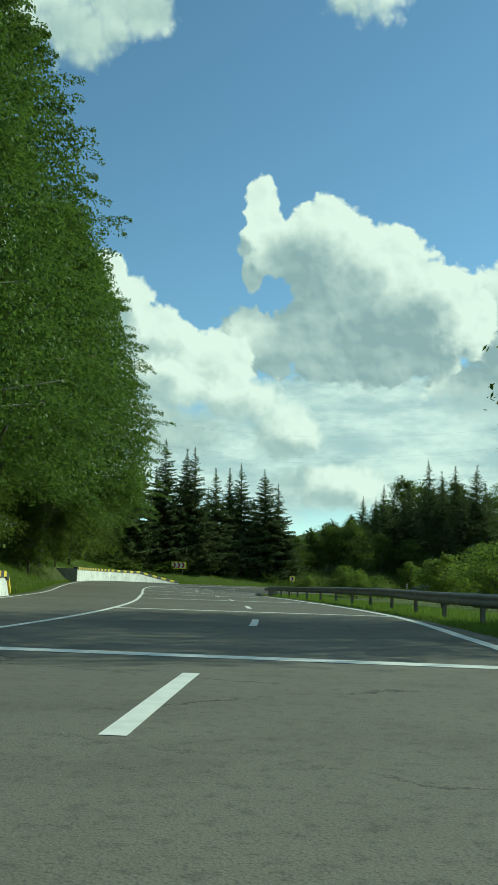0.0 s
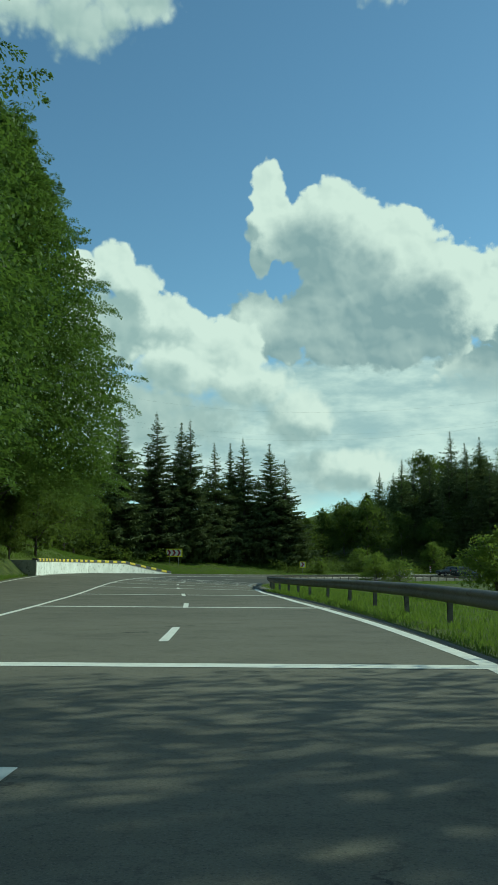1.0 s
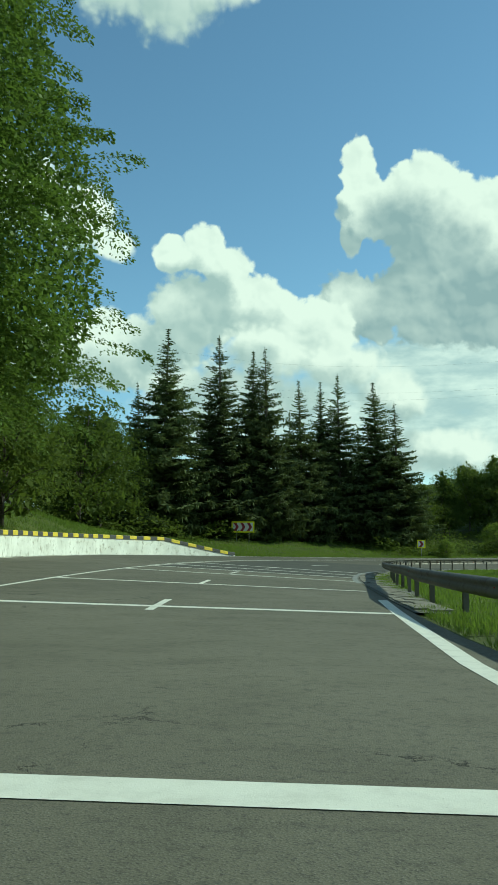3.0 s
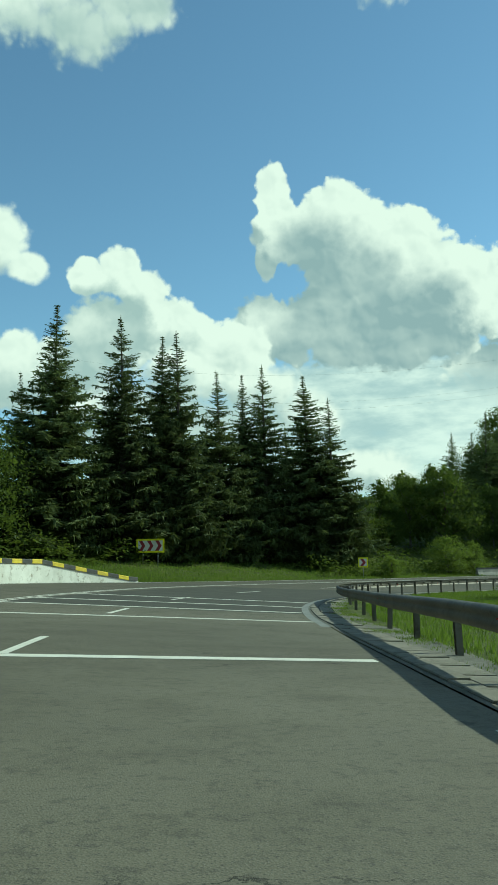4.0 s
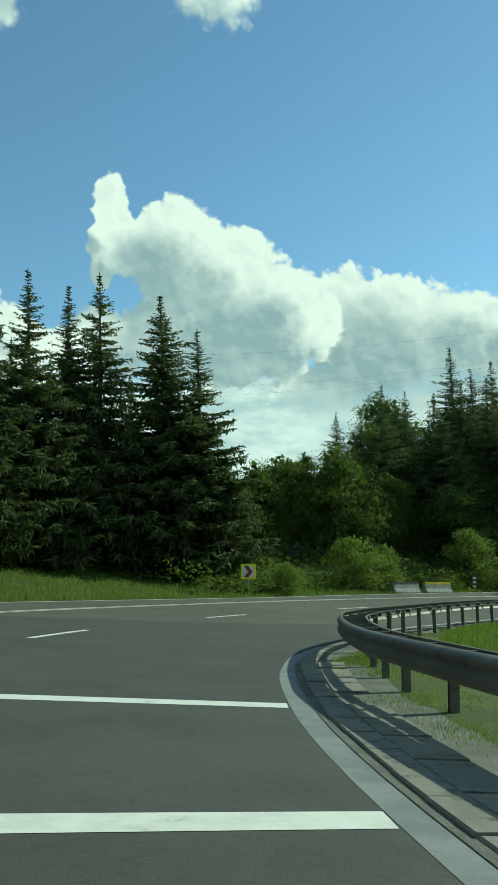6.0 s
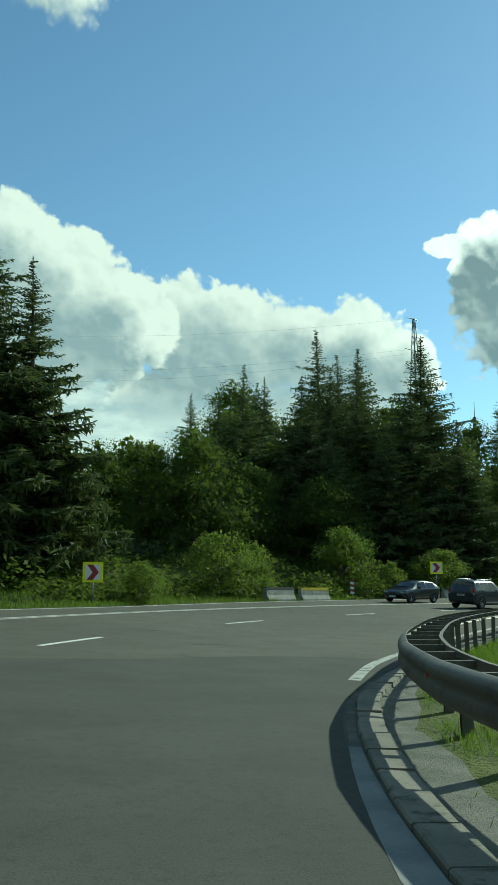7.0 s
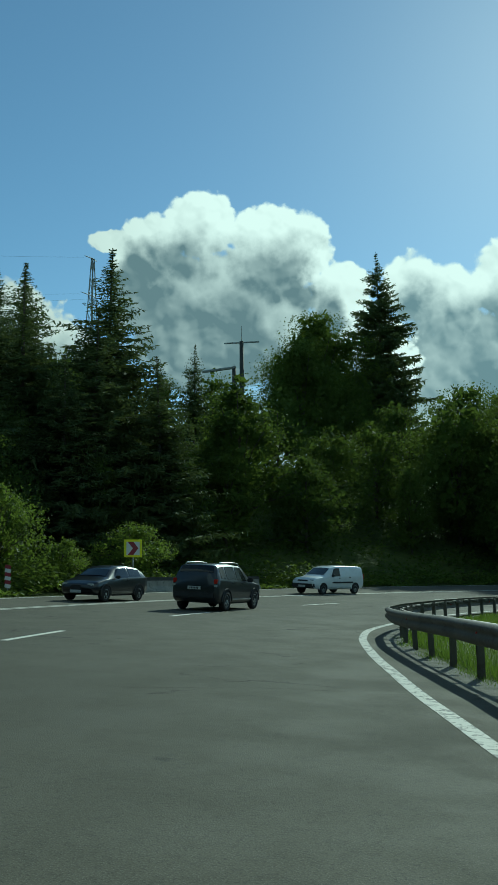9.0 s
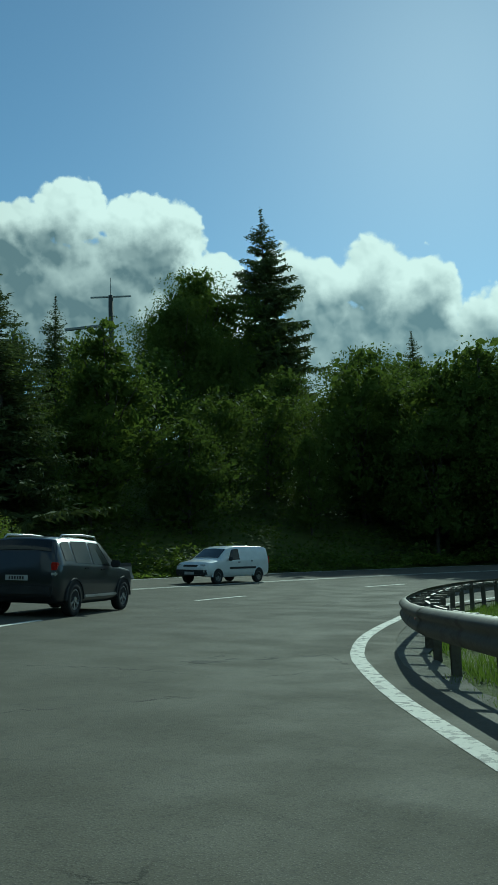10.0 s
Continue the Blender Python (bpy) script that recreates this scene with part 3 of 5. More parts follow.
for sx in (-1, 1):
    box(pm, (0.10, 0.006, 1.35), (0, sx * 0.05, 0.0))
box(pm, (0.006, 0.10, 1.35), (0.05, 0, 0.0))
post_mesh = bpy.data.meshes.new("rail_post")
pm.to_mesh(post_mesh)
pm.free()
post_mesh.materials.append(M["galv"])
sm_ = bmesh.new()
box(sm_, (0.56, 0.07, 0.07), (0, 0, 0), bevel=0.008)
spacer_mesh = bpy.data.meshes.new("spacer")
sm_.to_mesh(spacer_mesh)
sm_.free()
spacer_mesh.materials.append(M["galv"])
for i, s in enumerate(rail_stations):
    o = -float(rail_post(s))
    x, y, z = on_road(s, o)
    p = link("post", post_mesh, None, guardrail)
    p.matrix_world = pose(x, y, z + 0.03, random.uniform(-2.5, 2.5), random.uniform(-2, 2), heading(s))
    if i % 3 == 0:
        bm = bmesh.new()
        box(bm, (0.02, 0.07, 0.09), bevel=0.006)
        p = part("reflector", bm, M["reflector"], guardrail, "small red reflector on the beam")
        x, y, z = on_road(s + 0.6, -rail_front(s + 0.6) - 0.045, float(rail_top(s)) - 0.18)
        p.matrix_world = pose(x, y, z, 0, 0, heading(s))
for s in list(np.arange(-40, 96, 4.0)) + list(np.arange(97, 190, 1.35)):
    p = link("spacer", spacer_mesh, None, guardrail)
    short = 0.4 if s < 96 else 1.0
    x, y, z = on_road(s, -rail_front(s) - 0.05 - 0.28 * short, float(rail_top(s)) - 0.09)
    p.matrix_world = pose(x, y, z, 0, 0, heading(s)) @ Matrix.Diagonal((short, 1, 1, 1))
for a, b in zip(beam_at[33:], beam_at[34:]):
    verts, faces = [], []
    for s in np.linspace(a, b, 4):
        o = -float(rail_post(s)) + 0.03
        verts += [on_road(s, o + q, float(rail_top(s)) + h) for q, h in ((0, -0.13), (0, -0.03), (-0.045, -0.03), (-0.045, -0.036), (-0.006, -0.036), (-0.006, -0.124), (-0.045, -0.124), (-0.045, -0.13))]
    for i in range(3):
        for j in range(8):
            faces.append((i * 8 + j, i * 8 + (j + 1) % 8, (i + 1) * 8 + (j + 1) % 8, (i + 1) * 8 + j))
    link("back_rail", mesh("back_rail", verts, faces), M["galv"], guardrail)

# ---------------------------------------------------------------- trees
def quads(name, centre, along, across, mat_index=0):
    """Diamond leaves: centre, half length vectors and half width vectors."""
    n = len(centre)
    v = np.empty((n, 4, 3))
    v[:, 0], v[:, 1], v[:, 2], v[:, 3] = centre - along, centre + across - 0.15 * along, centre + along, centre - across - 0.15 * along
    me = bpy.data.meshes.new(name)
    me.vertices.add(4 * n)
    me.vertices.foreach_set("co", v.ravel())
    me.loops.add(4 * n)
    me.loops.foreach_set("vertex_index", np.arange(4 * n, dtype=np.int32))
    me.polygons.add(n)
    me.polygons.foreach_set("loop_start", np.arange(0, 4 * n, 4, dtype=np.int32))
    me.update(calc_edges=True)
    return me


def unit(a):
    return a / np.maximum(np.linalg.norm(a, axis=1), 1e-9)[:, None]


def spruce_meshes(seed, tall, wide, start=0.06, droop=0.35, gaps=0.0, thin=1.0):
    """Trunk and crown of a spruce standing at the origin."""
    r = np.random.default_rng(seed)
    bm = bmesh.new()
    bend = r.normal(0, 0.012, 2)
    tube(bm, [(bend[0] * z * z / tall, bend[1] * z * z / tall, z) for z in np.linspace(-0.4, tall * 0.985, 9)], list(np.linspace(tall * 0.0115, 0.012, 9)), 8)
    C, A, X = [], [], []
    z = tall * start
    lobes = r.uniform(0, 6.28, 4)
    while z < tall * 0.985:
        f = (z - tall * start) / (tall * (1 - start))
        reach = wide * (max(0.0, 0.955 - f) / 0.955) ** 0.86 * (0.72 + 0.28 * min(1.0, f * 5 + 0.3)) + 0.012 * wide
        reach *= 1 + 0.10 * math.sin(9 * f + lobes[0]) + 0.07 * math.sin(23 * f + lobes[1])
        for _ in range(int(r.integers(4, 8)) if f < 0.9 else 4):
            if r.random() < gaps:
                continue
            a = r.uniform(0, 2 * math.pi)
            long = max(0.10, reach * r.uniform(0.55, 1.10) * (1.25 if r.random() < 0.06 else 1.0))
            m = max(3, int(long * 6.2 * thin) + 2)
            u = np.linspace(0.10, 1.0, m)
            sag = droop * (1 - 0.9 * f) + r.normal(0, 0.07)
            h = z + long * (0.45 * f * f * u - sag * u + (sag * 0.85) * u ** 2.2)
            px, py = np.cos(a) * u * long + bend[0] * z * z / tall, np.sin(a) * u * long + bend[1] * z * z / tall
            pts = np.c_[px, py, h]
            fwd = np.array([math.cos(a), math.sin(a), 0.0])
            sid = np.array([-math.sin(a), math.cos(a), 0.0])
            w_tw = (0.13 + 0.20 * long * (1 - u) ** 0.7 * 0.5 + 0.06) * min(1.0, 0.30 + long * 0.32)
            for sgn in (-1, 1, 0):
                tip = fwd * 0.55 + sid * sgn * 0.9 if sgn else fwd * 1.0
                d = np.tile(tip, (m, 1)) + r.normal(0, 0.22, (m, 3))
                d[:, 2] -= r.uniform(0.1, 0.9, m) * (1 - 0.8 * f)
                d = unit(d) * (w_tw * r.uniform(0.7, 1.3, m) * (1.0 if sgn else 0.8))[:, None]
                C.append(pts + d * 0.85)
                A.append(d)
                acr = np.cross(d, r.normal(0, 1, (m, 3)))
                X.append(unit(acr) * (0.016 + 0.18 * np.linalg.norm(d, axis=1))[:, None])
            # curtains of twigs hanging under the bough
            k = max(2, int(m * 2.7))
            sel = r.integers(0, m, k)
            d = np.c_[r.normal(0, 0.06, k), r.normal(0, 0.06, k), -r.uniform(0.10, 0.40, k) * (1 - 0.75 * f)] * min(1.0, 0.22 + 0.5 * long)
            C.append(pts[sel] + d * 0.9 + r.normal(0, 0.07 * min(1.0, long), (k, 3)))
            A.append(d)
            X.append(unit(np.cross(d, r.normal(0, 1, (k, 3)))) * (0.014 + 0.17 * np.linalg.norm(d, axis=1))[:, None])
            if long > 1.6 and r.random() < 0.25:
                tube(bm, [(pts[0][0], pts[0][1], pts[0][2]), tuple(pts[m // 2]), tuple(pts[-2])], [0.035, 0.022, 0.01], 3)
        z += tall * r.uniform(0.009, 0.015) * (1.0 if f < 0.85 else 0.75)
    k = 14
    hh = r.uniform(0.94, 0.995, k)
    C.append(np.c_[bend[0] * tall * hh ** 2, bend[1] * tall * hh ** 2, tall * hh])
    d = unit(np.c_[r.normal(0, 0.35, k), r.normal(0, 0.35, k), np.full(k, 0.8)]) * (0.07 + 1.6 * (1.0 - hh))[:, None]
    A.append(d)
    X.append(unit(np.cross(d, r.normal(0, 1, (k, 3)))) * 0.028)
    A[-1][:2] = [[0, 0, 0.24]] * 2
    trunk = bpy.data.meshes.new("trunk")
    bm.to_mesh(trunk)
    bm.free()
    smooth(trunk)
    trunk.materials.append(M["bark"])
    crown = quads("crown", np.vstack(C), np.vstack(A), np.vstack(X))
    crown.materials.append(M["spruce"])
    return trunk, crown


def broad_meshes(seed, tall, wide, clear, leaves, size, mat, bark, clumps=60, spray=0.0, top=0.75, lean=(0, 0), inner=0.36):
    """Trunk with limbs, and a crown of leaf clumps. clear: height of the bare trunk. spray: how far boughs reach out sideways."""
    r = np.random.default_rng(seed)
    bm = bmesh.new()
    mid = clear + (tall - clear) * 0.45
    tops = [(lean[0] * z / tall, lean[1] * z / tall, z) for z in np.linspace(-0.4, mid + (tall - mid) * 0.5, 6)]
    base = max(0.06, tall * 0.016)
    tube(bm, tops, list(np.linspace(base, base * 0.3, 6)), 8)
    ends = []
    for i in range(clumps):
        v = r.normal(0, 1, 3)
        v /= np.linalg.norm(v)
        k = r.uniform(0.35, 1.0) ** 0.5
        f = 0.5 + 0.5 * v[2] * k                      # 0 at the bottom of the crown, 1 at its top
        girth = math.sin(math.pi * min(1.0, max(0.04, (f * 0.86 + 0.12))) ** (1.0 / (2 * top))) ** 0.6
        girth *= r.uniform(0.8, 1.12)
        h = math.hypot(v[0], v[1]) + 1e-6
        flat_r = k * wide * girth * min(1.0, 0.35 + h)
        ends.append((v[0] / h * flat_r + lean[0] * f, v[1] / h * flat_r + lean[1] * f, clear + (tall - clear) * f, k))
    for x, y, z, k in ends[:: max(1, clumps // 16)]:
        s = Vector((lean[0] * 0.3, lean[1] * 0.3, clear + (z - clear) * 0.45))
        m = s.lerp(Vector((x, y, z)), 0.5) + Vector((0, 0, 0.06 * tall * r.random()))
        tube(bm, [s, m, (x, y, z)], [base * 0.42, base * 0.24, 0.02], 5)
    trunk = bpy.data.meshes.new("trunk")
    bm.to_mesh(trunk)
    bm.free()
    smooth(trunk)
    trunk.materials.append(bark)
    per = max(8, leaves // clumps)
    C, A, X = [], [], []
    mean = (wide * wide * (tall - clear)) ** (1 / 3)
    for x, y, z, k in ends:
        n = int(per * r.uniform(0.6, 1.4))
        rad = mean * r.uniform(0.17, 0.30)
        g = unit(r.normal(0, 1, (n, 3))) * (r.uniform(0.15, 1.0, n) ** 0.45)[:, None]
        out = np.array([x, y, 0.0]) / (math.hypot(x, y) + 1e-6)
        p = g * rad * np.array([1.15, 1.15, 0.62])
        if spray:
            along = r.uniform(-0.4, 1.0, n)
            p = p * 0.55 + out * (along * rad * (1 + spray))[:, None]
            p[:, 2] += -0.25 * np.abs(along) * rad * r.uniform(0.0, 1.0) + r.normal(0, 0.10, n) * rad
        p = p + np.array([x, y, z])
        d = unit(r.normal(0, 1, (n, 3)) + out * 0.7 + np.array([0, 0, -0.25])) * (size * r.uniform(0.6, 1.25, n))[:, None]
        nrm = r.normal(0, 0.55, (n, 3)) + np.array([0, 0, 1.0])
        C.append(p)
        A.append(d)
        X.append(unit(np.cross(d, nrm)) * (size * 0.55 * r.uniform(0.7, 1.2, n))[:, None])
    # coarse inner foliage, which closes the crown
    n = leaves // 9
    pick = np.array([e[:3] for e in ends])[r.integers(0, len(ends), n)]
    axis = np.c_[np.full(n, lean[0] * 0.5), np.full(n, lean[1] * 0.5), pick[:, 2]]
    p = axis + (pick - axis) * (r.uniform(0.05, 0.86, n) ** 0.6)[:, None] + r.normal(0, 0.05 * mean, (n, 3))
    d = unit(r.normal(0, 1, (n, 3))) * (inner * r.uniform(0.7, 1.2, n))[:, None]
    C.append(p)
    A.append(d)
    X.append(unit(np.cross(d, r.normal(0, 1, (n, 3)))) * (inner * 0.62))
    crown = quads("crown", np.vstack(C), np.vstack(A), np.vstack(X))
    crown.materials.append(mat)
    return trunk, crown


def beech_meshes(seed, tall, wide, sprays, leaves, size, core=7, fan=1.0):
    """A tall beech: limbs that end in flat drooping fans of leaves, over a dense dark core."""
    r = np.random.default_rng(seed)
    bm = bmesh.new()
    tube(bm, [(0.1 * math.sin(z * 0.5), 0.1 * math.cos(z * 0.4), z) for z in np.linspace(-0.4, tall * 0.9, 9)], list(np.linspace(0.34, 0.04, 9)), 9)
    C, A, X, roots = [], [], [], []
    for i in range(sprays):
        f = r.uniform(0.03, 1.0) ** 1.25
        a = r.uniform(0, 2 * math.pi)
        lobe = 1 + 0.07 * math.sin(3 * a + 5 * f) + 0.07 * math.sin(7 * a - 19 * f)
        girth = wide * min(1.0, 0.86 + 1.2 * f) * (1 - max(0.0, f - 0.25) / 0.75) ** 0.62 * lobe
        inner = r.random() < 0.25
        rad = girth * (r.uniform(0.45, 0.8) if inner else r.uniform(0.74, 1.0)) + 0.12
        z = tall * (0.13 + 0.86 * f)
        out, sid = np.array([math.cos(a), math.sin(a), 0]), np.array([-math.sin(a), math.cos(a), 0])
        long = fan * r.uniform(0.7, 1.35) * (0.7 + 0.3 * (1 - f)) * (1.35 if r.random() < 0.08 else 1.0)
        tip_lift = r.uniform(-0.45, 0.25) + 0.5 * f
        yaw = r.normal(0, 0.45)
        axis = out * math.cos(yaw) + sid * math.sin(yaw)
        lat = np.cross([0, 0, 1.0], axis)
        root = out * (rad - long * 0.6) + np.array([0, 0, z])
        roots.append((root, rad, z, a))
        n = int(leaves * r.uniform(0.7, 1.3))
        u = r.uniform(0, 1, n) ** 0.75
        v = r.uniform(-1, 1, n) * (0.46 * (1 - u * 0.85) + 0.05)
        p = root + (axis * long) * u[:, None] + (lat * long) * v[:, None]
        p[:, 2] += long * (tip_lift * u - 0.30 * u * u - 0.25 * np.abs(v)) + r.normal(0, 0.05, n)
        d = unit(axis * 0.6 + lat * (np.sign(v) * 0.8)[:, None] + r.normal(0, 0.35, (n, 3))) * (size * r.uniform(0.65, 1.3, n))[:, None]
        d[:, 2] -= size * 0.3
        C.append(p)
        A.append(d)
        X.append(unit(np.cross(d, np.array([0, 0, 1.0]) + r.normal(0, 0.45, (n, 3)))) * (size * 0.6 * r.uniform(0.7, 1.2, n))[:, None])
    for root, rad, z, a in roots[::14]:
        h = max(0.8, z - rad * 0.5)
        tube(bm, [(0, 0, h), ((root[0]) * 0.5, root[1] * 0.5, (h + root[2]) / 2 + 0.15 * rad), tuple(root)], [0.09, 0.05, 0.015], 5)
    n = int(sprays * leaves / core)
    f = r.uniform(0.04, 0.97, n) ** 1.2
    a = r.uniform(0, 2 * math.pi, n)
    girth = wide * np.minimum(1.0, 0.86 + 1.2 * f) * (1 - np.clip(f - 0.25, 0, None) / 0.75) ** 0.62 * r.uniform(0.12, 0.94, n) ** 0.6
    C.append(np.c_[np.cos(a) * girth, np.sin(a) * girth, tall * (0.14 + 0.84 * f)])
    d = unit(r.normal(0, 1, (n, 3))) * 0.075
    A.append(d)
    X.append(unit(np.cross(d, r.normal(0, 1, (n, 3)))) * 0.055)
    trunk = bpy.data.meshes.new("trunk")
    bm.to_mesh(trunk)
    bm.free()
    smooth(trunk)
    trunk.materials.append(M["bark_pale"])
    crown = quads("crown", np.vstack(C), np.vstack(A), np.vstack(X))
    crown.materials.append(M["beech_leaf"])
    return trunk, crown


def plant(kind, meshes, x, y, turn, scale, label, category, group, z=None, width=1.0):
    h = height(x, y) if z is None else z
    e = thing(kind, pose(x, y, h - 0.05, 0, 0, turn) @ Matrix.Diagonal((scale * width, scale * width, scale, 1)), label, category, group)
    link("trunk", meshes[0], None, e)
    link("crown", meshes[1], None, e)
    return e


SPRUCES = [spruce_meshes(11, 20, 3.9, 0.05, 0.42), spruce_meshes(12, 20, 3.5, 0.07, 0.36, 0.08), spruce_meshes(13, 20, 4.1, 0.04, 0.45), spruce_meshes(14, 20, 3.7, 0.06, 0.40, 0.06), spruce_meshes(15, 20, 3.7, 0.05, 0.42, 0.12)]
FAR_SPRUCES = [spruce_meshes(16, 20, 4.2, 0.05, 0.40, 0.05, 0.52), spruce_meshes(17, 20, 3.8, 0.06, 0.36, 0.08, 0.52), spruce_meshes(18, 20, 4.3, 0.05, 0.42, 0.05, 0.52)]


def spruce(i, x, y, top_z, width=1.0, label="tall dark green spruce on the grassy bank behind the bend", group="spruces behind the bend", set_=SPRUCES):
    h = height(x, y)
    plant("spruce", set_[i % len(set_)], x, y, (i * 77) % 360, (top_z - h) / 20.0, label, "tree", group, h, width)


for i, row in enumerate([(-19.4, 137.8, 22.7, 1.55), (-14.8, 142.9, 22.9, 1.55), (-12.0, 145.3, 22.0, 1.25), (-10.4, 145.6, 22.2, 1.4), (-7.2, 149.9, 19.6, 1.45),
                         (-5.4, 154.0, 20.2, 1.25), (-3.3, 153.6, 20.8, 1.4), (0.9, 155.0, 20.3, 1.6), (3.0, 154.6, 17.6, 1.6), (-23.0, 142.0, 18.0, 1.2), (-17.0, 149.0, 19.0, 1.2), (-9.0, 156.0, 17.0, 1.2), (-1.0, 161.0, 16.0, 1.2)]):
    spruce(i, *row)
for i, row in enumerate([(20.6, 190.5, 19.7, 1.2), (23.1, 189.8, 19.5, 1.2), (24.1, 185.9, 21.7, 1.5), (27.0, 190.0, 21.0, 1.5), (32.0, 201.2, 24.6, 1.2), (35.0, 193.0, 28.1, 1.5), (38.0, 194.5, 26.0, 1.4), (41.0, 196.0, 27.5, 1.4), (36.5, 187.5, 23.5, 1.7), (43.0, 187.0, 26.5, 1.6), (39.5, 183.0, 20.0, 1.8), (29.0, 184.0, 20.5, 1.7), (33.0, 186.0, 22.0, 1.6), (46.0, 190.0, 23.0, 1.6), (31.0, 181.0, 16.0, 1.7), (44.0, 181.5, 17.0, 1.7), (30.0, 196.0, 21.0, 1.5), (37.0, 201.0, 23.5, 1.5), (42.5, 202.0, 24.0, 1.5), (26.0, 195.0, 18.0, 1.4), (48.0, 198.0, 22.0, 1.5), (36.0, 180.5, 15.5, 1.8)]):
    spruce(i + 2, *row, label="tall dark spruce in the wood beyond the road", group="spruces in the far wood", set_=FAR_SPRUCES)
spruce(0, 104.7, 212.8, 48.7, 1.0, "lone tall spruce on top of the wooded hill", "spruces in the far wood", [spruce_meshes(19, 20, 5.8, 0.05, 0.34, 0.0, 1.1)])
spruce(3, 67.5, 208.3, 27.5, 1.2, "small spruce among the broadleaved trees on the hill", "spruces in the far wood", FAR_SPRUCES)

BROAD = [broad_meshes(21, 10, 4.2, 0.8, 8910, 0.108, M["leaf"], M["bark"], 130), broad_meshes(22, 10, 3.4, 0.7, 8370, 0.104, M["leaf"], M["bark"], 110, top=0.9),
         broad_meshes(23, 10, 3.8, 1.0, 8640, 0.108, M["leaf"], M["bark_pale"], 120, 0.4), broad_meshes(24, 10, 4.8, 0.6, 9450, 0.112, M["leaf"], M["bark"], 140)]
FAR_BROAD = [broad_meshes(25, 10, 4.4, 0.6, 6200, 0.118, M["leaf"], M["bark"], 100), broad_meshes(26, 10, 4.0, 0.6, 6200, 0.118, M["leaf"], M["bark"], 100, top=0.85)]
BUSH = [broad_meshes(31, 4, 2.4, 0.15, 7000, 0.065, M["leaf_bright"], M["bark"], 60, top=0.6, inner=0.15), broad_meshes(32, 4, 2.0, 0.1, 6500, 0.065, M["leaf_bright"], M["bark"], 50, top=0.8, inner=0.15)]


def tree(i, x, y, top_z, width=1.0, label="leafy green broadleaved tree on the wooded slope", group="broadleaved trees on the slope", set_=BROAD, unit_h=10.0, kind="broadleaf_tree", category="tree"):
    h = height(x, y)
    plant(kind, set_[i % len(set_)], x, y, (i * 61) % 360, max(0.3, (top_z - h) / unit_h), label, category, group, h, width)


def bush(i, x, y, tall, width=1.0, label="bright green bush at the roadside", group="roadside bushes"):
    h = height(x, y)
    tree(i, x, y, h + tall, width, label, group, BUSH, 4.0, "bush", "bush")


# trees on the far slope, from the bend onwards: station, metres beyond the asphalt, height
FRONT_ROW = [(147, 17, 7), (153, 15, 6.5), (163, 13, 8), (166, 10, 7.5), (169, 14, 9), (172, 9, 7), (175, 15, 9), (178, 10, 7.5), (181, 16, 9.5), (184, 11, 8), (187, 17, 9.5), (190, 11, 8), (194, 17, 9.5), (197, 11, 8), (202, 14, 9), (209, 12, 8.5), (213, 18, 10), (218, 13, 9), (228, 15, 10)]
MIDDLE_ROW = [(139, 26, 8), (143, 21, 7.5), (147, 28, 9), (151, 22, 8), (167, 19, 9), (172, 21, 10), (179, 22, 10), (185, 23, 10), (191, 24, 10), (199, 22, 10), (206, 20, 10), (222, 20, 11), (168, 28, 10), (173, 31, 11), (178, 33, 11), (184, 34, 11), (190, 35, 11), (196, 33, 11), (203, 31, 11), (210, 30, 11), (160, 33, 12), (228, 26, 11), (216, 26, 11), (235, 22, 11), (240, 32, 12)]
BACK_ROW = [(165, 40, 12), (172, 43, 12), (180, 46, 12), (188, 48, 13), (195, 46, 12), (203, 44, 12), (212, 42, 12), (220, 36, 12), (224, 46, 12), (232, 38, 12), (206, 54, 13), (214, 56, 13), (198, 56, 13), (190, 58, 13), (176, 56, 13), (166, 54, 13), (158, 48, 13), (152, 40, 9), (147, 36, 9)]
for i, (s, d, t) in enumerate(FRONT_ROW + MIDDLE_ROW + BACK_ROW):
    x, y = xy(s, float(outer_edge(s)) + d)
    if x < 24 and y > 188:
        continue
    tree(i, x, y, height(x, y) + t, 1.0 + 0.2 * math.sin(i * 2.3), set_=BROAD if d < 18 else FAR_BROAD)
for i, (x, y, t) in enumerate([(9.3, 173, 11.5), (13, 177, 12.9), (17, 176, 13.2), (14.7, 195, 14.6), (19.1, 199.5, 16.4), (6.0, 168.0, 10.0), (1.0, 170.0, 10.5), (-5.0, 168.0, 10.5), (-12.0, 164.0, 10.5), (-19.0, 160.0, 11.5), (-26.0, 154.0, 11.0), (-31.0, 146.0, 12.0), (56.2, 187.3, 18.1)]):
    tree(i + 1, x, y, t, 1.0)
for i, (x, y, t) in enumerate([(-36.0, 118.0, 15.0), (-34.0, 131.0, 15.0), (-33.0, 146.0, 13.0), (-16.0, 172.0, 11.0), (-8.0, 176.0, 11.0), (-24.0, 167.0, 11.5), (0.0, 178.0, 10.5)]):
    tree(i, x, y, t, 1.2, set_=FAR_BROAD)
for i, (x, y, t) in enumerate([(79.4, 182.5, 18.2), (81.5, 180.0, 15.2), (83.1, 176.4, 17.6), (84.2, 173.8, 18.6), (86.0, 171.0, 16.2), (96.0, 186.0, 21.5), (99.0, 181.0, 22.0), (92.0, 190.0, 22.6), (81.0, 170.0, 13.0), (77.0, 174.5, 12.5), (101.0, 172.0, 19.0)]):
    tree(i, x, y, t, 1.0)
HILL = broad_meshes(27, 20, 7.6, 2.0, 24000, 0.14, M["leaf"], M["bark"], 110, inner=0.5)
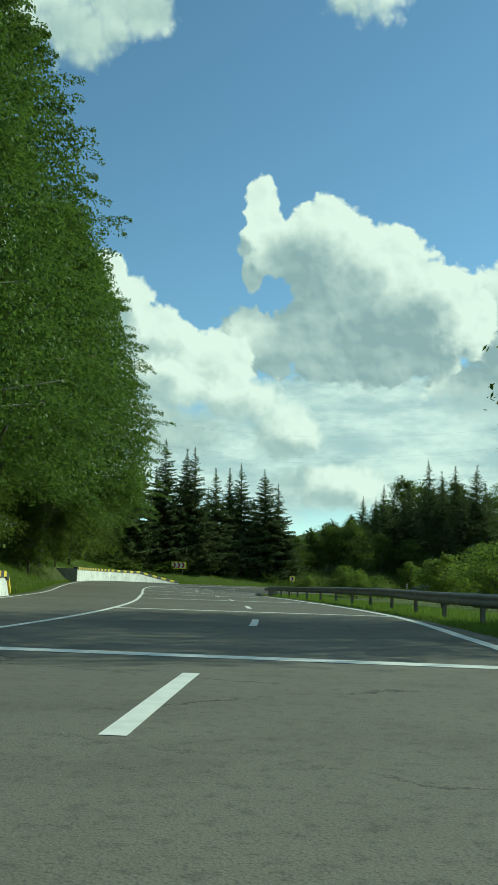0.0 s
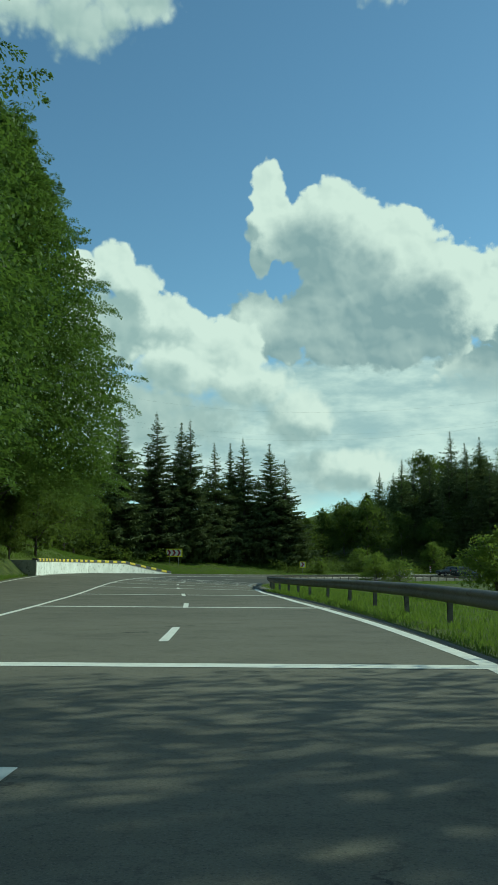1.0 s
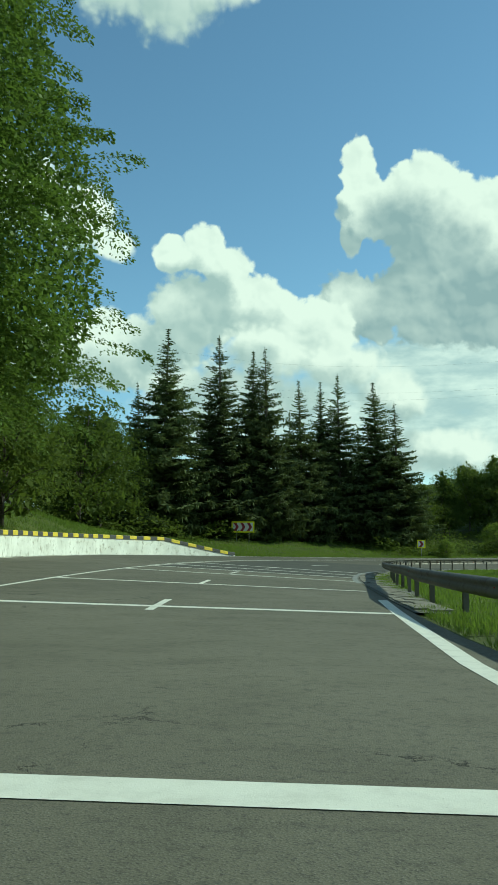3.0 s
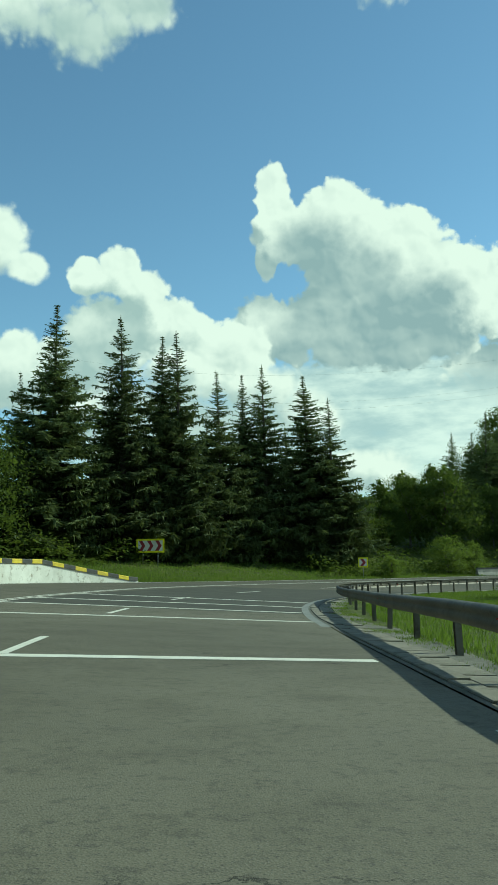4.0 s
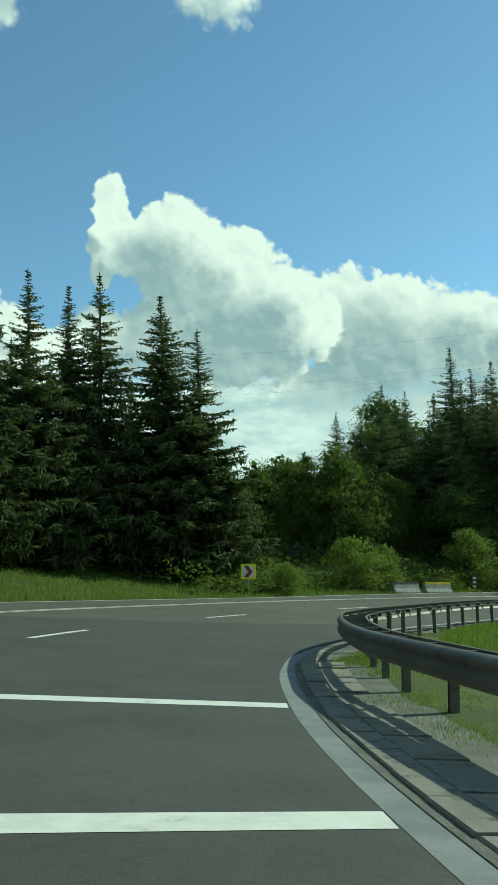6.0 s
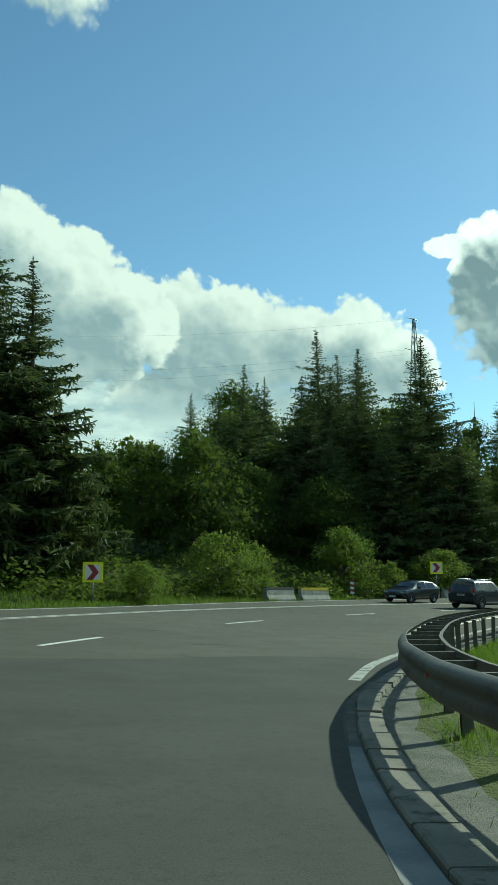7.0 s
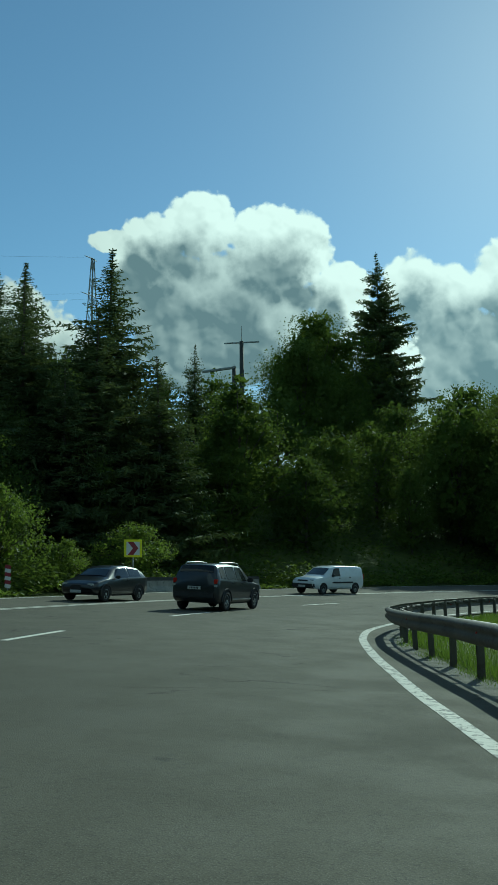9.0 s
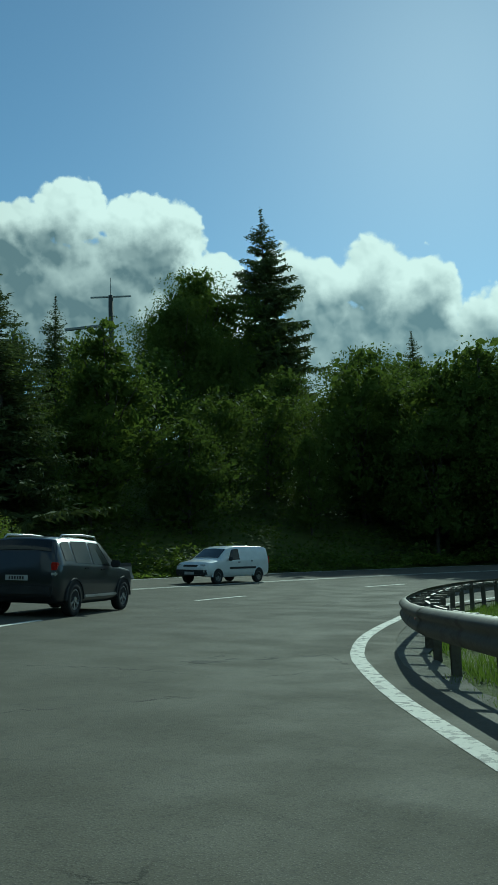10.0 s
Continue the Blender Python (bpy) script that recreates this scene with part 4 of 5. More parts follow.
tree(3, 94.7, 215.9, 38.3, 1.0, "large round dark tree on the hilltop", set_=[HILL], unit_h=20.0)
tree(0, 88.0, 212.0, 33.5, 0.9, "large round dark tree on the hilltop", set_=[HILL], unit_h=20.0)
spruce(2, 112.2, 196.0, 29.7, 1.3, "spruce standing above the woods on the hill", "spruces in the far wood", FAR_SPRUCES)
# bushes at the roadside
for i, (x, y, t, wd) in enumerate([(14.6, 161.0, 3.8, 1.0), (17.6, 163.4, 3.4, 0.9), (27.6, 172.0, 4.8, 0.9), (31.5, 172.6, 2.8, 1.1), (37.0, 174.5, 3.8, 1.1), (12.3, 117.6, 3.5, 1.2), (15.0, 119.0, 2.9, 1.1), (2.0, 152.5, 2.2, 1.0), (8.0, 152.0, 2.0, 1.0),
                                   (12.0, 62.0, 3.4, 1.2), (14.5, 58.0, 4.0, 1.2), (15.5, 66.0, 4.4, 1.2)]):
    bush(i, x, y, t, wd)

SHADE = broad_meshes(45, 12, 4.6, 2.0, 7600, 0.10, M["leaf"], M["bark"], 46, inner=0.12)
# the tall beeches over the verge on the uphill side, and lower trees beside them
BEECH = beech_meshes(41, 20, 6.0, 1150, 230, 0.045, 2.6, 1.75)
FAR_BEECH = beech_meshes(42, 20, 5.7, 480, 150, 0.060, 3, 1.75)
for i, (x, y, t, wd, kind_) in enumerate([(-19.4, 84.0, 36.0, 1.0, BEECH), (-21.0, 70.0, 36.0, 0.95, FAR_BEECH), (-24.0, 98.0, 25.0, 0.85, FAR_BEECH), (-16.0, 54.0, 36.0, 0.95, FAR_BEECH), (-16.2, 43.0, 34.0, 0.95, FAR_BEECH), (-24.0, 64.0, 30.0, 1.2, FAR_BEECH)]):
    tree(i, x, y, t, wd, "tall leafy beech reaching out over the uphill verge", "beeches on the uphill bank", [kind_], 20.0, "beech_tree")
for i, (x, y, t, wd) in enumerate([(-20.0, 66.0, 10.0, 1.0), (-18.0, 60.0, 8.5, 1.0), (-18.5, 78.5, 7.4, 0.9), (-19.0, 90.0, 7.2, 0.9), (-21.0, 92.0, 11.0, 1.0), (-20.5, 103.0, 11.0, 1.0), (-23.5, 99.0, 11.0, 1.0), (-24.5, 109.0, 11.5, 1.1), (-26.0, 117.0, 12.5, 1.1), (-23.0, 124.0, 12.6, 1.0), (-23.5, 131.0, 13.0, 1.0), (-29.0, 124.0, 14.0, 1.1), (-28.0, 138.0, 14.0, 1.1), (-17.0, 36.0, 9.0, 1.0), (-18.0, 48.0, 9.5, 1.0), (-30.0, 100.0, 15.0, 1.1), (-28.0, 88.0, 15.0, 1.1)]):
    tree(i + 2, x, y, t, wd, "leafy young tree on the uphill bank", "young trees on the uphill bank")
# trees beyond the guardrail, whose shade lies across the road
for i, (x, y, t, wd) in enumerate([(12.4, 29.3, 13.0, 0.95), (17.0, 32.0, 16.5, 0.9), (11.5, 23.5, 12.0, 0.9), (16.5, 26.0, 15.5, 0.95)]):
    tree(i + 1, x, y, t, wd, "leafy tree beyond the guardrail shading the road", "trees beyond the guardrail", [SHADE], 12.0, "shade_tree")

# ---------------------------------------------------------------- whitewashed walls with striped coping
def coping_wall(s0, s1, low_from, offset, high=0.80):
    w_ = thing("retaining_wall", Matrix.Identity(4), "low whitewashed retaining wall with black and yellow striped coping", "wall", "roadside walls")
    step = 0.72
    n = int((s1 - s0) / step)
    cut = lambda s: high * max(0.08, min(1.0, (s1 - s) / (s1 - low_from)))
    verts, faces = [], []
    st = np.linspace(s0, s1, n * 2 + 1)
    for s in st:
        o = offset(s)
        top = cut(s)
        for q, h in ((0, -0.15), (0.03, top), (0.34, top), (0.34, -0.15)):
            verts.append(on_road(s, o + q, h))
    for i in range(len(st) - 1):
        for j in range(4):
            faces.append((i * 4 + j, i * 4 + (j + 1) % 4, (i + 1) * 4 + (j + 1) % 4, (i + 1) * 4 + j))
    faces += [(3, 2, 1, 0), tuple(range(len(verts) - 4, len(verts)))]
    link("wall_face", mesh("wall_face", verts, faces), M["wall"], w_)
    for k in range(n):
        a, b = s0 + k * step, s0 + (k + 1) * step - 0.012
        verts = []
        for s in (a, b):
            o, h = offset(s), cut(s)
            verts += [on_road(s, o + q, h + v) for q, v in ((-0.05, 0.0), (-0.05, 0.20), (-0.02, 0.235), (0.38, 0.235), (0.38, 0.0))]
        faces = [(0, 1, 2, 3, 4), (9, 8, 7, 6, 5)] + [(j, j + 5, (j + 1) % 5 + 5, (j + 1) % 5) for j in range(5)]
        link("coping_block", mesh("coping_block", verts, faces), M["yellow" if k % 2 else "black"], w_)
    # the near end turns back into the bank and slopes down
    o = offset(s0)
    verts = [on_road(s0 - a, o + q, h) for a, q in ((0.0, 0.0), (0.30, 0.0), (0.30, 2.6), (0.0, 2.6)) for h in (-0.15, high * (1.0 if q == 0 else 0.9) + 0.1)]
    faces = [(0, 1, 3, 2), (2, 3, 5, 4), (4, 5, 7, 6), (6, 7, 1, 0), (1, 7, 5, 3), (0, 2, 4, 6)]
    link("end_block", mesh("end_block", verts, faces), M["concrete"], w_, "bare weathered concrete end of the wall")
    return w_


coping_wall(80.5, 113.0, 106.5, lambda s: float(outer_edge(s)) + 0.06, 1.08)
coping_wall(6.0, 32.0, 31.0, lambda s: float(outer_edge(s)) + 0.06, 0.75)


# ---------------------------------------------------------------- chevron signs
def chevron_sign(x, y, mid_z, face, wide, tall, count, label):
    sign = thing("chevron_sign", pose(x, y, height(x, y), 0, 0, face), label, "road sign", "bend signs")
    up = mid_z - height(x, y)
    bm = bmesh.new()
    box(bm, (wide, 0.03, tall), (0, 0, up), bevel=0.012)
    part("panel", bm, M["sign_yellow"], sign, "yellow sign panel")
    e = 0.115 * tall / 0.9
    bm = bmesh.new()
    box(bm, (wide - 2 * e, 0.008, tall - 2 * e), (0, -0.0185, up))
    part("field", bm, M["sign_white"], sign)
    field_w, field_h = wide - 2 * e, tall - 2 * e
    each = field_w / count
    for k in range(count):
        cx = -field_w / 2 + each * (k + 0.5)
        t, hh, reach = each * 0.42, field_h * 0.5, each * 0.40
        pts = [(-reach, hh), (-reach + t, hh), (reach, 0), (-reach + t, -hh), (-reach, -hh), (reach - t, 0)]
        bm = bmesh.new()
        front = [bm.verts.new((cx + px, -0.027, up + pz)) for px, pz in pts]
        back_ = [bm.verts.new((cx + px, -0.0226, up + pz)) for px, pz in pts]
        for a, b in ((0, 1), (1, 2), (2, 3), (3, 4), (4, 5), (5, 0)):
            bm.faces.new((front[a], front[b], back_[b], back_[a]))
        bm.faces.new((front[0], front[1], front[2], front[5]))
        bm.faces.new((front[5], front[2], front[3], front[4]))
        bmesh.ops.recalc_face_normals(bm, faces=bm.faces)
        part("chevron", bm, M["sign_red"], sign, "dark red chevron")
    for px in ((-wide * 0.27, wide * 0.27) if count > 1 else (0.0,)):
        bm = bmesh.new()
        tube(bm, [(px, 0.05, -0.3), (px, 0.05, up + tall * 0.45)], [0.035, 0.035], 8)
        part("post", bm, M["steel"], sign, flat=False)
    return sign


chevron_sign(-12.05, 139.8, 3.2, -6.0, 2.25, 1.08, 3, "wide yellow sign with three dark red chevrons in the grass")
chevron_sign(5.2, 149.1, 1.82, -14.0, 0.86, 0.86, 1, "square yellow sign with one dark red chevron on a thin post")
chevron_sign(34.6, 170.7, 2.82, -32.0, 0.92, 0.92, 1, "square yellow sign with one dark red chevron above the barriers")


# ---------------------------------------------------------------- concrete barriers at the outside of the bend
def jersey(s, o, cap, length=2.95):
    x, y, z = on_road(s, o)
    turn = heading(s) + random.uniform(-1.5, 1.5)
    b = thing("concrete_barrier", pose(x, y, min(z, height(x, y)) + 0.0, 0, random.uniform(-1, 1), turn), f"weathered concrete barrier with a {cap}-painted top", "barrier", "concrete barriers")
    prof = [(-0.30, -0.1), (-0.30, 0.10), (-0.15, 0.36), (-0.11, 0.80), (0.11, 0.80), (0.15, 0.36), (0.30, 0.10), (0.30, -0.1)]
    bm = bmesh.new()
    ends = [[bm.verts.new((px, py, pz)) for px, pz in prof] for py in (-length / 2, length / 2)]
    for j in range(8):
        bm.faces.new((ends[0][j], ends[0][(j + 1) % 8], ends[1][(j + 1) % 8], ends[1][j]))
    bm.faces.new(ends[0][::-1])
    bm.faces.new(ends[1])
    bmesh.ops.recalc_face_normals(bm, faces=bm.faces)
    bmesh.ops.bevel(bm, geom=list(bm.edges), offset=0.015, segments=1, affect="EDGES")
    part("body", bm, M["concrete"], b)
    bm = bmesh.new()
    box(bm, (0.26, length - 0.02, 0.20), (0, 0, 0.735), bevel=0.02)
    part("painted_top", bm, M[cap], b, f"{cap} painted band along the top")


for s, cap in ((153.6, "black"), (156.6, "yellow")):
    jersey(s, 10.25, cap)
for s, o, cap in ((167.0, 10.9, "yellow"), (170.0, 11.25, "black"), (173.0, 11.65, "yellow"), (176.0, 12.1, "black")):
    jersey(s, o, cap)
x, y = 26.3, 168.0
marker = thing("delineator_post", pose(x, y, height(x, y), 0, 0, -30), "leaning red and white striped marker board", "marker post")
bm = bmesh.new()
tube(bm, [(0, 0.03, -0.2), (0, 0.03, 1.25)], [0.03, 0.03], 8)
part("post", bm, M["steel"], marker)
for k in range(6):
    bm = bmesh.new()
    box(bm, (0.26, 0.02, 0.16), (0, 0, 0.42 + k * 0.165), Euler((0, radians(14), 0)).to_matrix(), 0.004)
    part("stripe", bm, M["sign_red" if k % 2 else "sign_white"], marker)

# ---------------------------------------------------------------- gutter edge and concrete apron under the guardrail
apron = ribbon("apron", np.arange(60, 104.1, 1.1), [lambda s: -inner_edge(s) - 0.75 - 1.0 * min(1, max(0, (s - 62) / 14)) + 0.08 * math.sin(s * 2.3), lambda s: -inner_edge(s) - 0.02], M["gravel"], 0.01)
tagged(apron, "gritty concrete strip between asphalt and grass", "pavement", kind="structure")
verge = ribbon("verge", np.arange(103.5, 165, 1.5), [lambda s: -rail_post(s) - 1.3 * min(1.0, max(0.0, (122 - s) / 8)) + 0.1 * math.sin(s * 1.7), lambda s: -inner_edge(s) + 0.02], M["gravel"], -0.01)
tagged(verge, "gravelly verge beside the bend's inner edge", "verge", kind="structure")


def slab(a, b, near, far, high):
    """One paving slab between two stations, with a bevelled kerb-side edge; near and far from the asphalt's edge."""
    verts = []
    lean, slip = random.uniform(-0.008, 0.008), random.uniform(-0.012, 0.012)
    for s in (a, b):
        i = float(inner_edge(s)) + slip
        verts += [on_road(s, -i - q, h + lean) for q, h in ((near, -0.05), (near, high - 0.014), (near + 0.015, high), (far, high + 0.004 + lean), (far + 0.01, -0.05))]
    faces = [(0, 1, 2, 3, 4), (9, 8, 7, 6, 5)] + [(j, j + 5, (j + 1) % 5 + 5, (j + 1) % 5) for j in range(5)]
    link("slab", mesh("slab", verts, [f[::-1] for f in faces]), M["slab"], apron)


for k in range(69):
    slab(61 + k * 0.9, 61 + k * 0.9 + 0.875, 0.11, 0.37, 0.035)
for k in range(37):
    if k % 9 != 5:
        slab(60.6 + k * 1.18, 60.6 + k * 1.18 + random.uniform(1.05, 1.15), 0.40, 0.84, 0.03)

# ---------------------------------------------------------------- poles and pylon on the hill
pylon = thing("pylon", pose(65.3, 226.5, height(65.3, 226.5), 0, 0, 20), "slim grey lattice power pylon behind the spruces", "pylon")
top = 41.9 - height(65.3, 226.5)
for sx, sy in ((-1, -1), (1, -1), (1, 1), (-1, 1)):
    bm = bmesh.new()
    tube(bm, [(sx * 1.3, sy * 1.3, -0.5), (sx * 0.12, sy * 0.12, top)], [0.09, 0.07], 5)
    part("leg", bm, M["steel"], pylon)
for k in range(12):
    z0, z1 = top * k / 12, top * (k + 1) / 12
    bm = bmesh.new()
    w0, w1 = 1.3 - 1.18 * k / 12, 1.3 - 1.18 * (k + 1) / 12
    for a, b in (((-1, -1), (1, -1)), ((1, -1), (1, 1)), ((1, 1), (-1, 1)), ((-1, 1), (-1, -1))):
        tube(bm, [(a[0] * w0, a[1] * w0, z0), (b[0] * w1, b[1] * w1, z1)], [0.045, 0.045], 4)
    part("brace", bm, M["steel"], pylon)
for h, reach in ((top - 0.1, 1.6), (top - 5.0, 2.2)):
    bm = bmesh.new()
    tube(bm, [(-reach, 0, h), (0, 0, h + 0.1), (reach * 0.5, 0, h)], [0.05, 0.09, 0.05], 5)
    part("crossarm", bm, M["steel"], pylon)


def mast(x, y, top_z, reach, label, spike):
    h = height(x, y)
    p = thing("utility_pole", pose(x, y, h, 0, 0, -50), label, "utility pole", "poles on the hill")
    bm = bmesh.new()
    tube(bm, [(0, 0, -0.5), (0, 0, top_z - h)], [0.34, 0.24], 8)
    part("shaft", bm, M["black"], p, flat=False)
    bm = bmesh.new()
    tube(bm, [(0, 0, top_z - h - 0.1), (0, 0, top_z - h + spike)], [0.06, 0.03], 6)
    part("spike", bm, M["steel"], p)
    if reach:
        bm = bmesh.new()
        box(bm, (reach, 0.14, 0.16), (0, 0, top_z - h - 0.15), bevel=0.02)
        part("crossarm", bm, M["steel"], p)
    return p


mast(75.5, 209.5, 29.2, 4.2, "tall dark pole with a crossarm on the wooded hill", 1.9)
mast(67.9, 215.3, 24.8, 0, "shorter dark pole beside the spruce on the hill", 2.2)
mast(75.0, 210.3, 26.2, 0, "shorter dark pole beside the taller one", 0.3)
boom = thing("pole_boom", Matrix.Identity(4), "grey horizontal steel beam between the hill poles", "beam")
bm = bmesh.new()
tube(bm, [(75.1, 210.1, 26.1), (72.0, 212.6, 25.55)], [0.16, 0.16], 6)
part("beam", bm, M["steel"], boom)
bm = bmesh.new()
tube(bm, [(67.8, 215.5, 24.4), (66.0, 217.0, 24.1)], [0.14, 0.14], 6)
part("beam", bm, M["steel"], boom)
for k, (a, b, sag) in enumerate([((64.0, 226.5, 41.8), (-60, 300, 58), 6), ((63.5, 226.5, 36.9), (-60, 298, 50), 6), ((66.5, 226.5, 36.9), (-60, 306, 50), 7)]):
    bm = bmesh.new()
    pts = [tuple(a[i] + (b[i] - a[i]) * u - (sag * 4 * u * (1 - u) if i == 2 else 0) for i in range(3)) for u in np.linspace(0, 1, 17)]
    tube(bm, pts, [0.008] * 17, 4)
    wire = part("power_line", bm, M["black"])
    tagged(wire, "thin dark overhead power line above the woods", "power line", "power lines")

hx, hy = 106.0, 190.0
house = thing("house", pose(hx, hy, height(hx, hy) - 0.6, 0, 0, 35), "small pale house with a grey roof among the hill trees", "house")
bm = bmesh.new()
box(bm, (7, 9, 4.0), (0, 0, 1.8), bevel=0.03)
part("wall", bm, M["wall"], house)
bm = bmesh.new()
vs = [bm.verts.new(v) for v in ((-4, -5, 3.8), (4, -5, 3.8), (0, -5, 6.2), (-4, 5, 3.8), (4, 5, 3.8), (0, 5, 6.2))]
for f in ((0, 1, 2), (5, 4, 3), (0, 2, 5, 3), (1, 4, 5, 2), (0, 3, 4, 1)):
    bm.faces.new([vs[i] for i in f])
part("roof", bm, M["concrete"], house, "grey pitched roof")


# ---------------------------------------------------------------- grass, weeds and undergrowth
def blades(name, pts, tall, wide, mat, label, category, spread=0.35, seed=5):
    r = np.random.default_rng(seed)
    n = len(pts)
    h = tall * r.uniform(0.45, 1.2, n)
    d = unit(np.c_[r.normal(0, spread, n), r.normal(0, spread, n), np.ones(n)]) * (h / 2)[:, None]
    c = pts + d * 0.9
    x = unit(np.c_[r.normal(0, 1, n), r.normal(0, 1, n), np.zeros(n)]) * (wide * r.uniform(0.6, 1.3, n))[:, None]
    me = quads(name, c, d, x)
    return tagged(link(name, me, mat), label, category, kind="stuff")


def scatter(n, s_range, o_of, seed, clump=0.0, lift=0.0):
    """Points on the ground by station and offset; o_of(s, u) gives the offset."""
    r = np.random.default_rng(seed)
    s = r.uniform(*s_range, n)
    o = o_of(s, r.uniform(0, 1, n))
    px = np.interp(s, RUN, DENSE[:, 0]) + o * np.interp(s, RUN, SIDE[:, 0])
    py = np.interp(s, RUN, DENSE[:, 1]) + o * np.interp(s, RUN, SIDE[:, 1])
    if clump:
        f = np.sin(px * 1.9 + 2 * np.sin(py * 0.7)) + np.cos(py * 2.3 + np.sin(px * 1.1)) + r.normal(0, 0.7, n)
        px, py = px[f > clump], py[f > clump]
    return np.c_[px, py, terrain(px, py) + lift]


blades("roadside_grass", scatter(118000, (4, 170), lambda s, u: -(rail_post(s) + 0.15 + 1.7 * np.exp(-((s - 106) / 9.0) ** 2) + 5.5 * u ** 1.5), 51, -0.9), 0.20, 0.008, M["grass"], "bright green grass behind the guardrail", "grass")
blades("edge_grass", scatter(34000, (-6, 62), lambda s, u: -(inner_edge(s) + 0.12 + (rail_post(s) - inner_edge(s)) * u ** 0.8), 58, -1.0), 0.15, 0.007, M["grass"], "short rough grass between the asphalt and the guardrail", "grass")
blades("apron_weeds", scatter(26000, (60, 108), lambda s, u: -(inner_edge(s) + 0.55 + 0.9 * u ** 0.7), 57, 0.8), 0.075, 0.004, M["grass"], "low weeds creeping over the concrete strip", "weeds")
blades("verge_grass", scatter(60000, (100, 160), lambda s, u: outer_edge(s) + 0.35 + 9.0 * u ** 1.3, 52, -1.2), 0.30, 0.011, M["grass"], "long green grass on the outer verge", "grass")
blades("bank_grass", scatter(80000, (25, 118), lambda s, u: outer_edge(s) + 0.5 + 9.0 * u, 53, -1.4), 0.32, 0.012, M["grass"], "rough green grass on the uphill bank", "grass")
blades("rail_weeds", scatter(24000, (98, 150), lambda s, u: -(rail_post(s) - 0.25 + 0.9 * u), 54, 0.3), 0.10, 0.005, M["grass"], "tufts of weeds growing round the rail posts", "weeds")


def thicket(name, pts, tall, size, mat, label, seed):
    """Low leafy undergrowth heaped over the ground."""
    r = np.random.default_rng(seed)
    n = len(pts)
    heap = np.clip(0.55 + 0.35 * np.sin(pts[:, 0] * 0.9 + np.sin(pts[:, 1] * 0.6)) + 0.35 * np.cos(pts[:, 1] * 1.1 + np.sin(pts[:, 0] * 0.5)), 0.15, 1.3)
    c = pts + np.c_[np.zeros(n), np.zeros(n), heap * tall * r.uniform(0.1, 1.0, n) ** 0.6]
    d = unit(r.normal(0, 1, (n, 3)) * [1, 1, 0.4]) * (size * r.uniform(0.6, 1.3, n))[:, None]
    x = unit(np.cross(d, np.array([0, 0, 1.0]) + r.normal(0, 0.4, (n, 3)))) * (size * 0.62)
    return tagged(link(name, quads(name, c, d, x), mat), label, "undergrowth", kind="stuff")


thicket("undergrowth", scatter(46000, (134, 225), lambda s, u: outer_edge(s) + 1.2 + 34.0 * u ** 1.5, 61), 1.5, 0.17, M["leaf"], "dark leafy undergrowth covering the slope", 62)
thicket("roadside_weeds", scatter(16000, (158, 215), lambda s, u: outer_edge(s) + 0.9 + 4.0 * u, 63), 0.9, 0.13, M["leaf_bright"], "broad-leaved weeds along the foot of the slope", 64)
thicket("bank_undergrowth", scatter(28000, (20, 122), lambda s, u: outer_edge(s) + 7.5 + 14.0 * u, 65), 1.9, 0.15, M["leaf"], "leafy undergrowth below the uphill trees", 66)
thicket("wood_floor", scatter(26000, (112, 142), lambda s, u: outer_edge(s) + 9.0 + 24.0 * u, 67), 1.9, 0.20, M["leaf"], "low plants under the spruces", 68)


# ---------------------------------------------------------------- cars
def car_paint(name, color, rough=0.25, metal=0.0):
    def build(n):
        pos = place(n)
        c = n.mix(n.math("MULTIPLY", n.ramp(n.noise(pos, 3.0, 5.0), 0.4, 0.8), 0.3), color, tuple(0.55 * v + 0.03 for v in color))
        p = n.add("ShaderNodeBsdfPrincipled")
        n.put(p, "Base Color", c)
        n.put(p, "Roughness", rough)
        n.put(p, "Metallic", metal)
        n.put(p, "Coat Weight", 0.6)
        n.put(p, "Coat Roughness", 0.08)
        return p.outputs[0]
    return material(name, build)


M["paint_dark"] = car_paint("dark_grey_car_paint", (0.030, 0.035, 0.042), 0.3, 0.5)
M["paint_black"] = car_paint("black_car_paint", (0.012, 0.013, 0.015), 0.3, 0.2)
M["paint_white"] = car_paint("white_car_paint", (0.72, 0.74, 0.74), 0.35)
M["glass"] = worn("tinted_glass", (0.012, 0.014, 0.016), (0.018, 0.020, 0.022), 0.10, 1.0, 5.0, strength=0.0)
M["rubber"] = worn("tyre_rubber", (0.018, 0.018, 0.018), (0.028, 0.027, 0.026), 0.9, 3.0, 40.0)
M["alloy"] = worn("alloy_rim", (0.55, 0.56, 0.57), (0.45, 0.46, 0.47), 0.35, 3.0, 30.0, metal=0.8, strength=0.05)
M["plastic"] = worn("black_plastic", (0.020, 0.021, 0.022), (0.032, 0.033, 0.034), 0.7, 3.0, 40.0)
M["lamp_red"] = worn("tail_lamp", (0.45, 0.02, 0.015), (0.36, 0.015, 0.012), 0.2, 3.0, 30.0, strength=0.02)
M["lamp_clear"] = worn("head_lamp", (0.60, 0.62, 0.64), (0.5, 0.52, 0.54), 0.15, 3.0, 30.0, metal=0.3, strength=0.02)
M["plate"] = worn("plate_white", (0.55, 0.56, 0.55), (0.48, 0.49, 0.48), 0.5, 3.0, 30.0, strength=0.02)


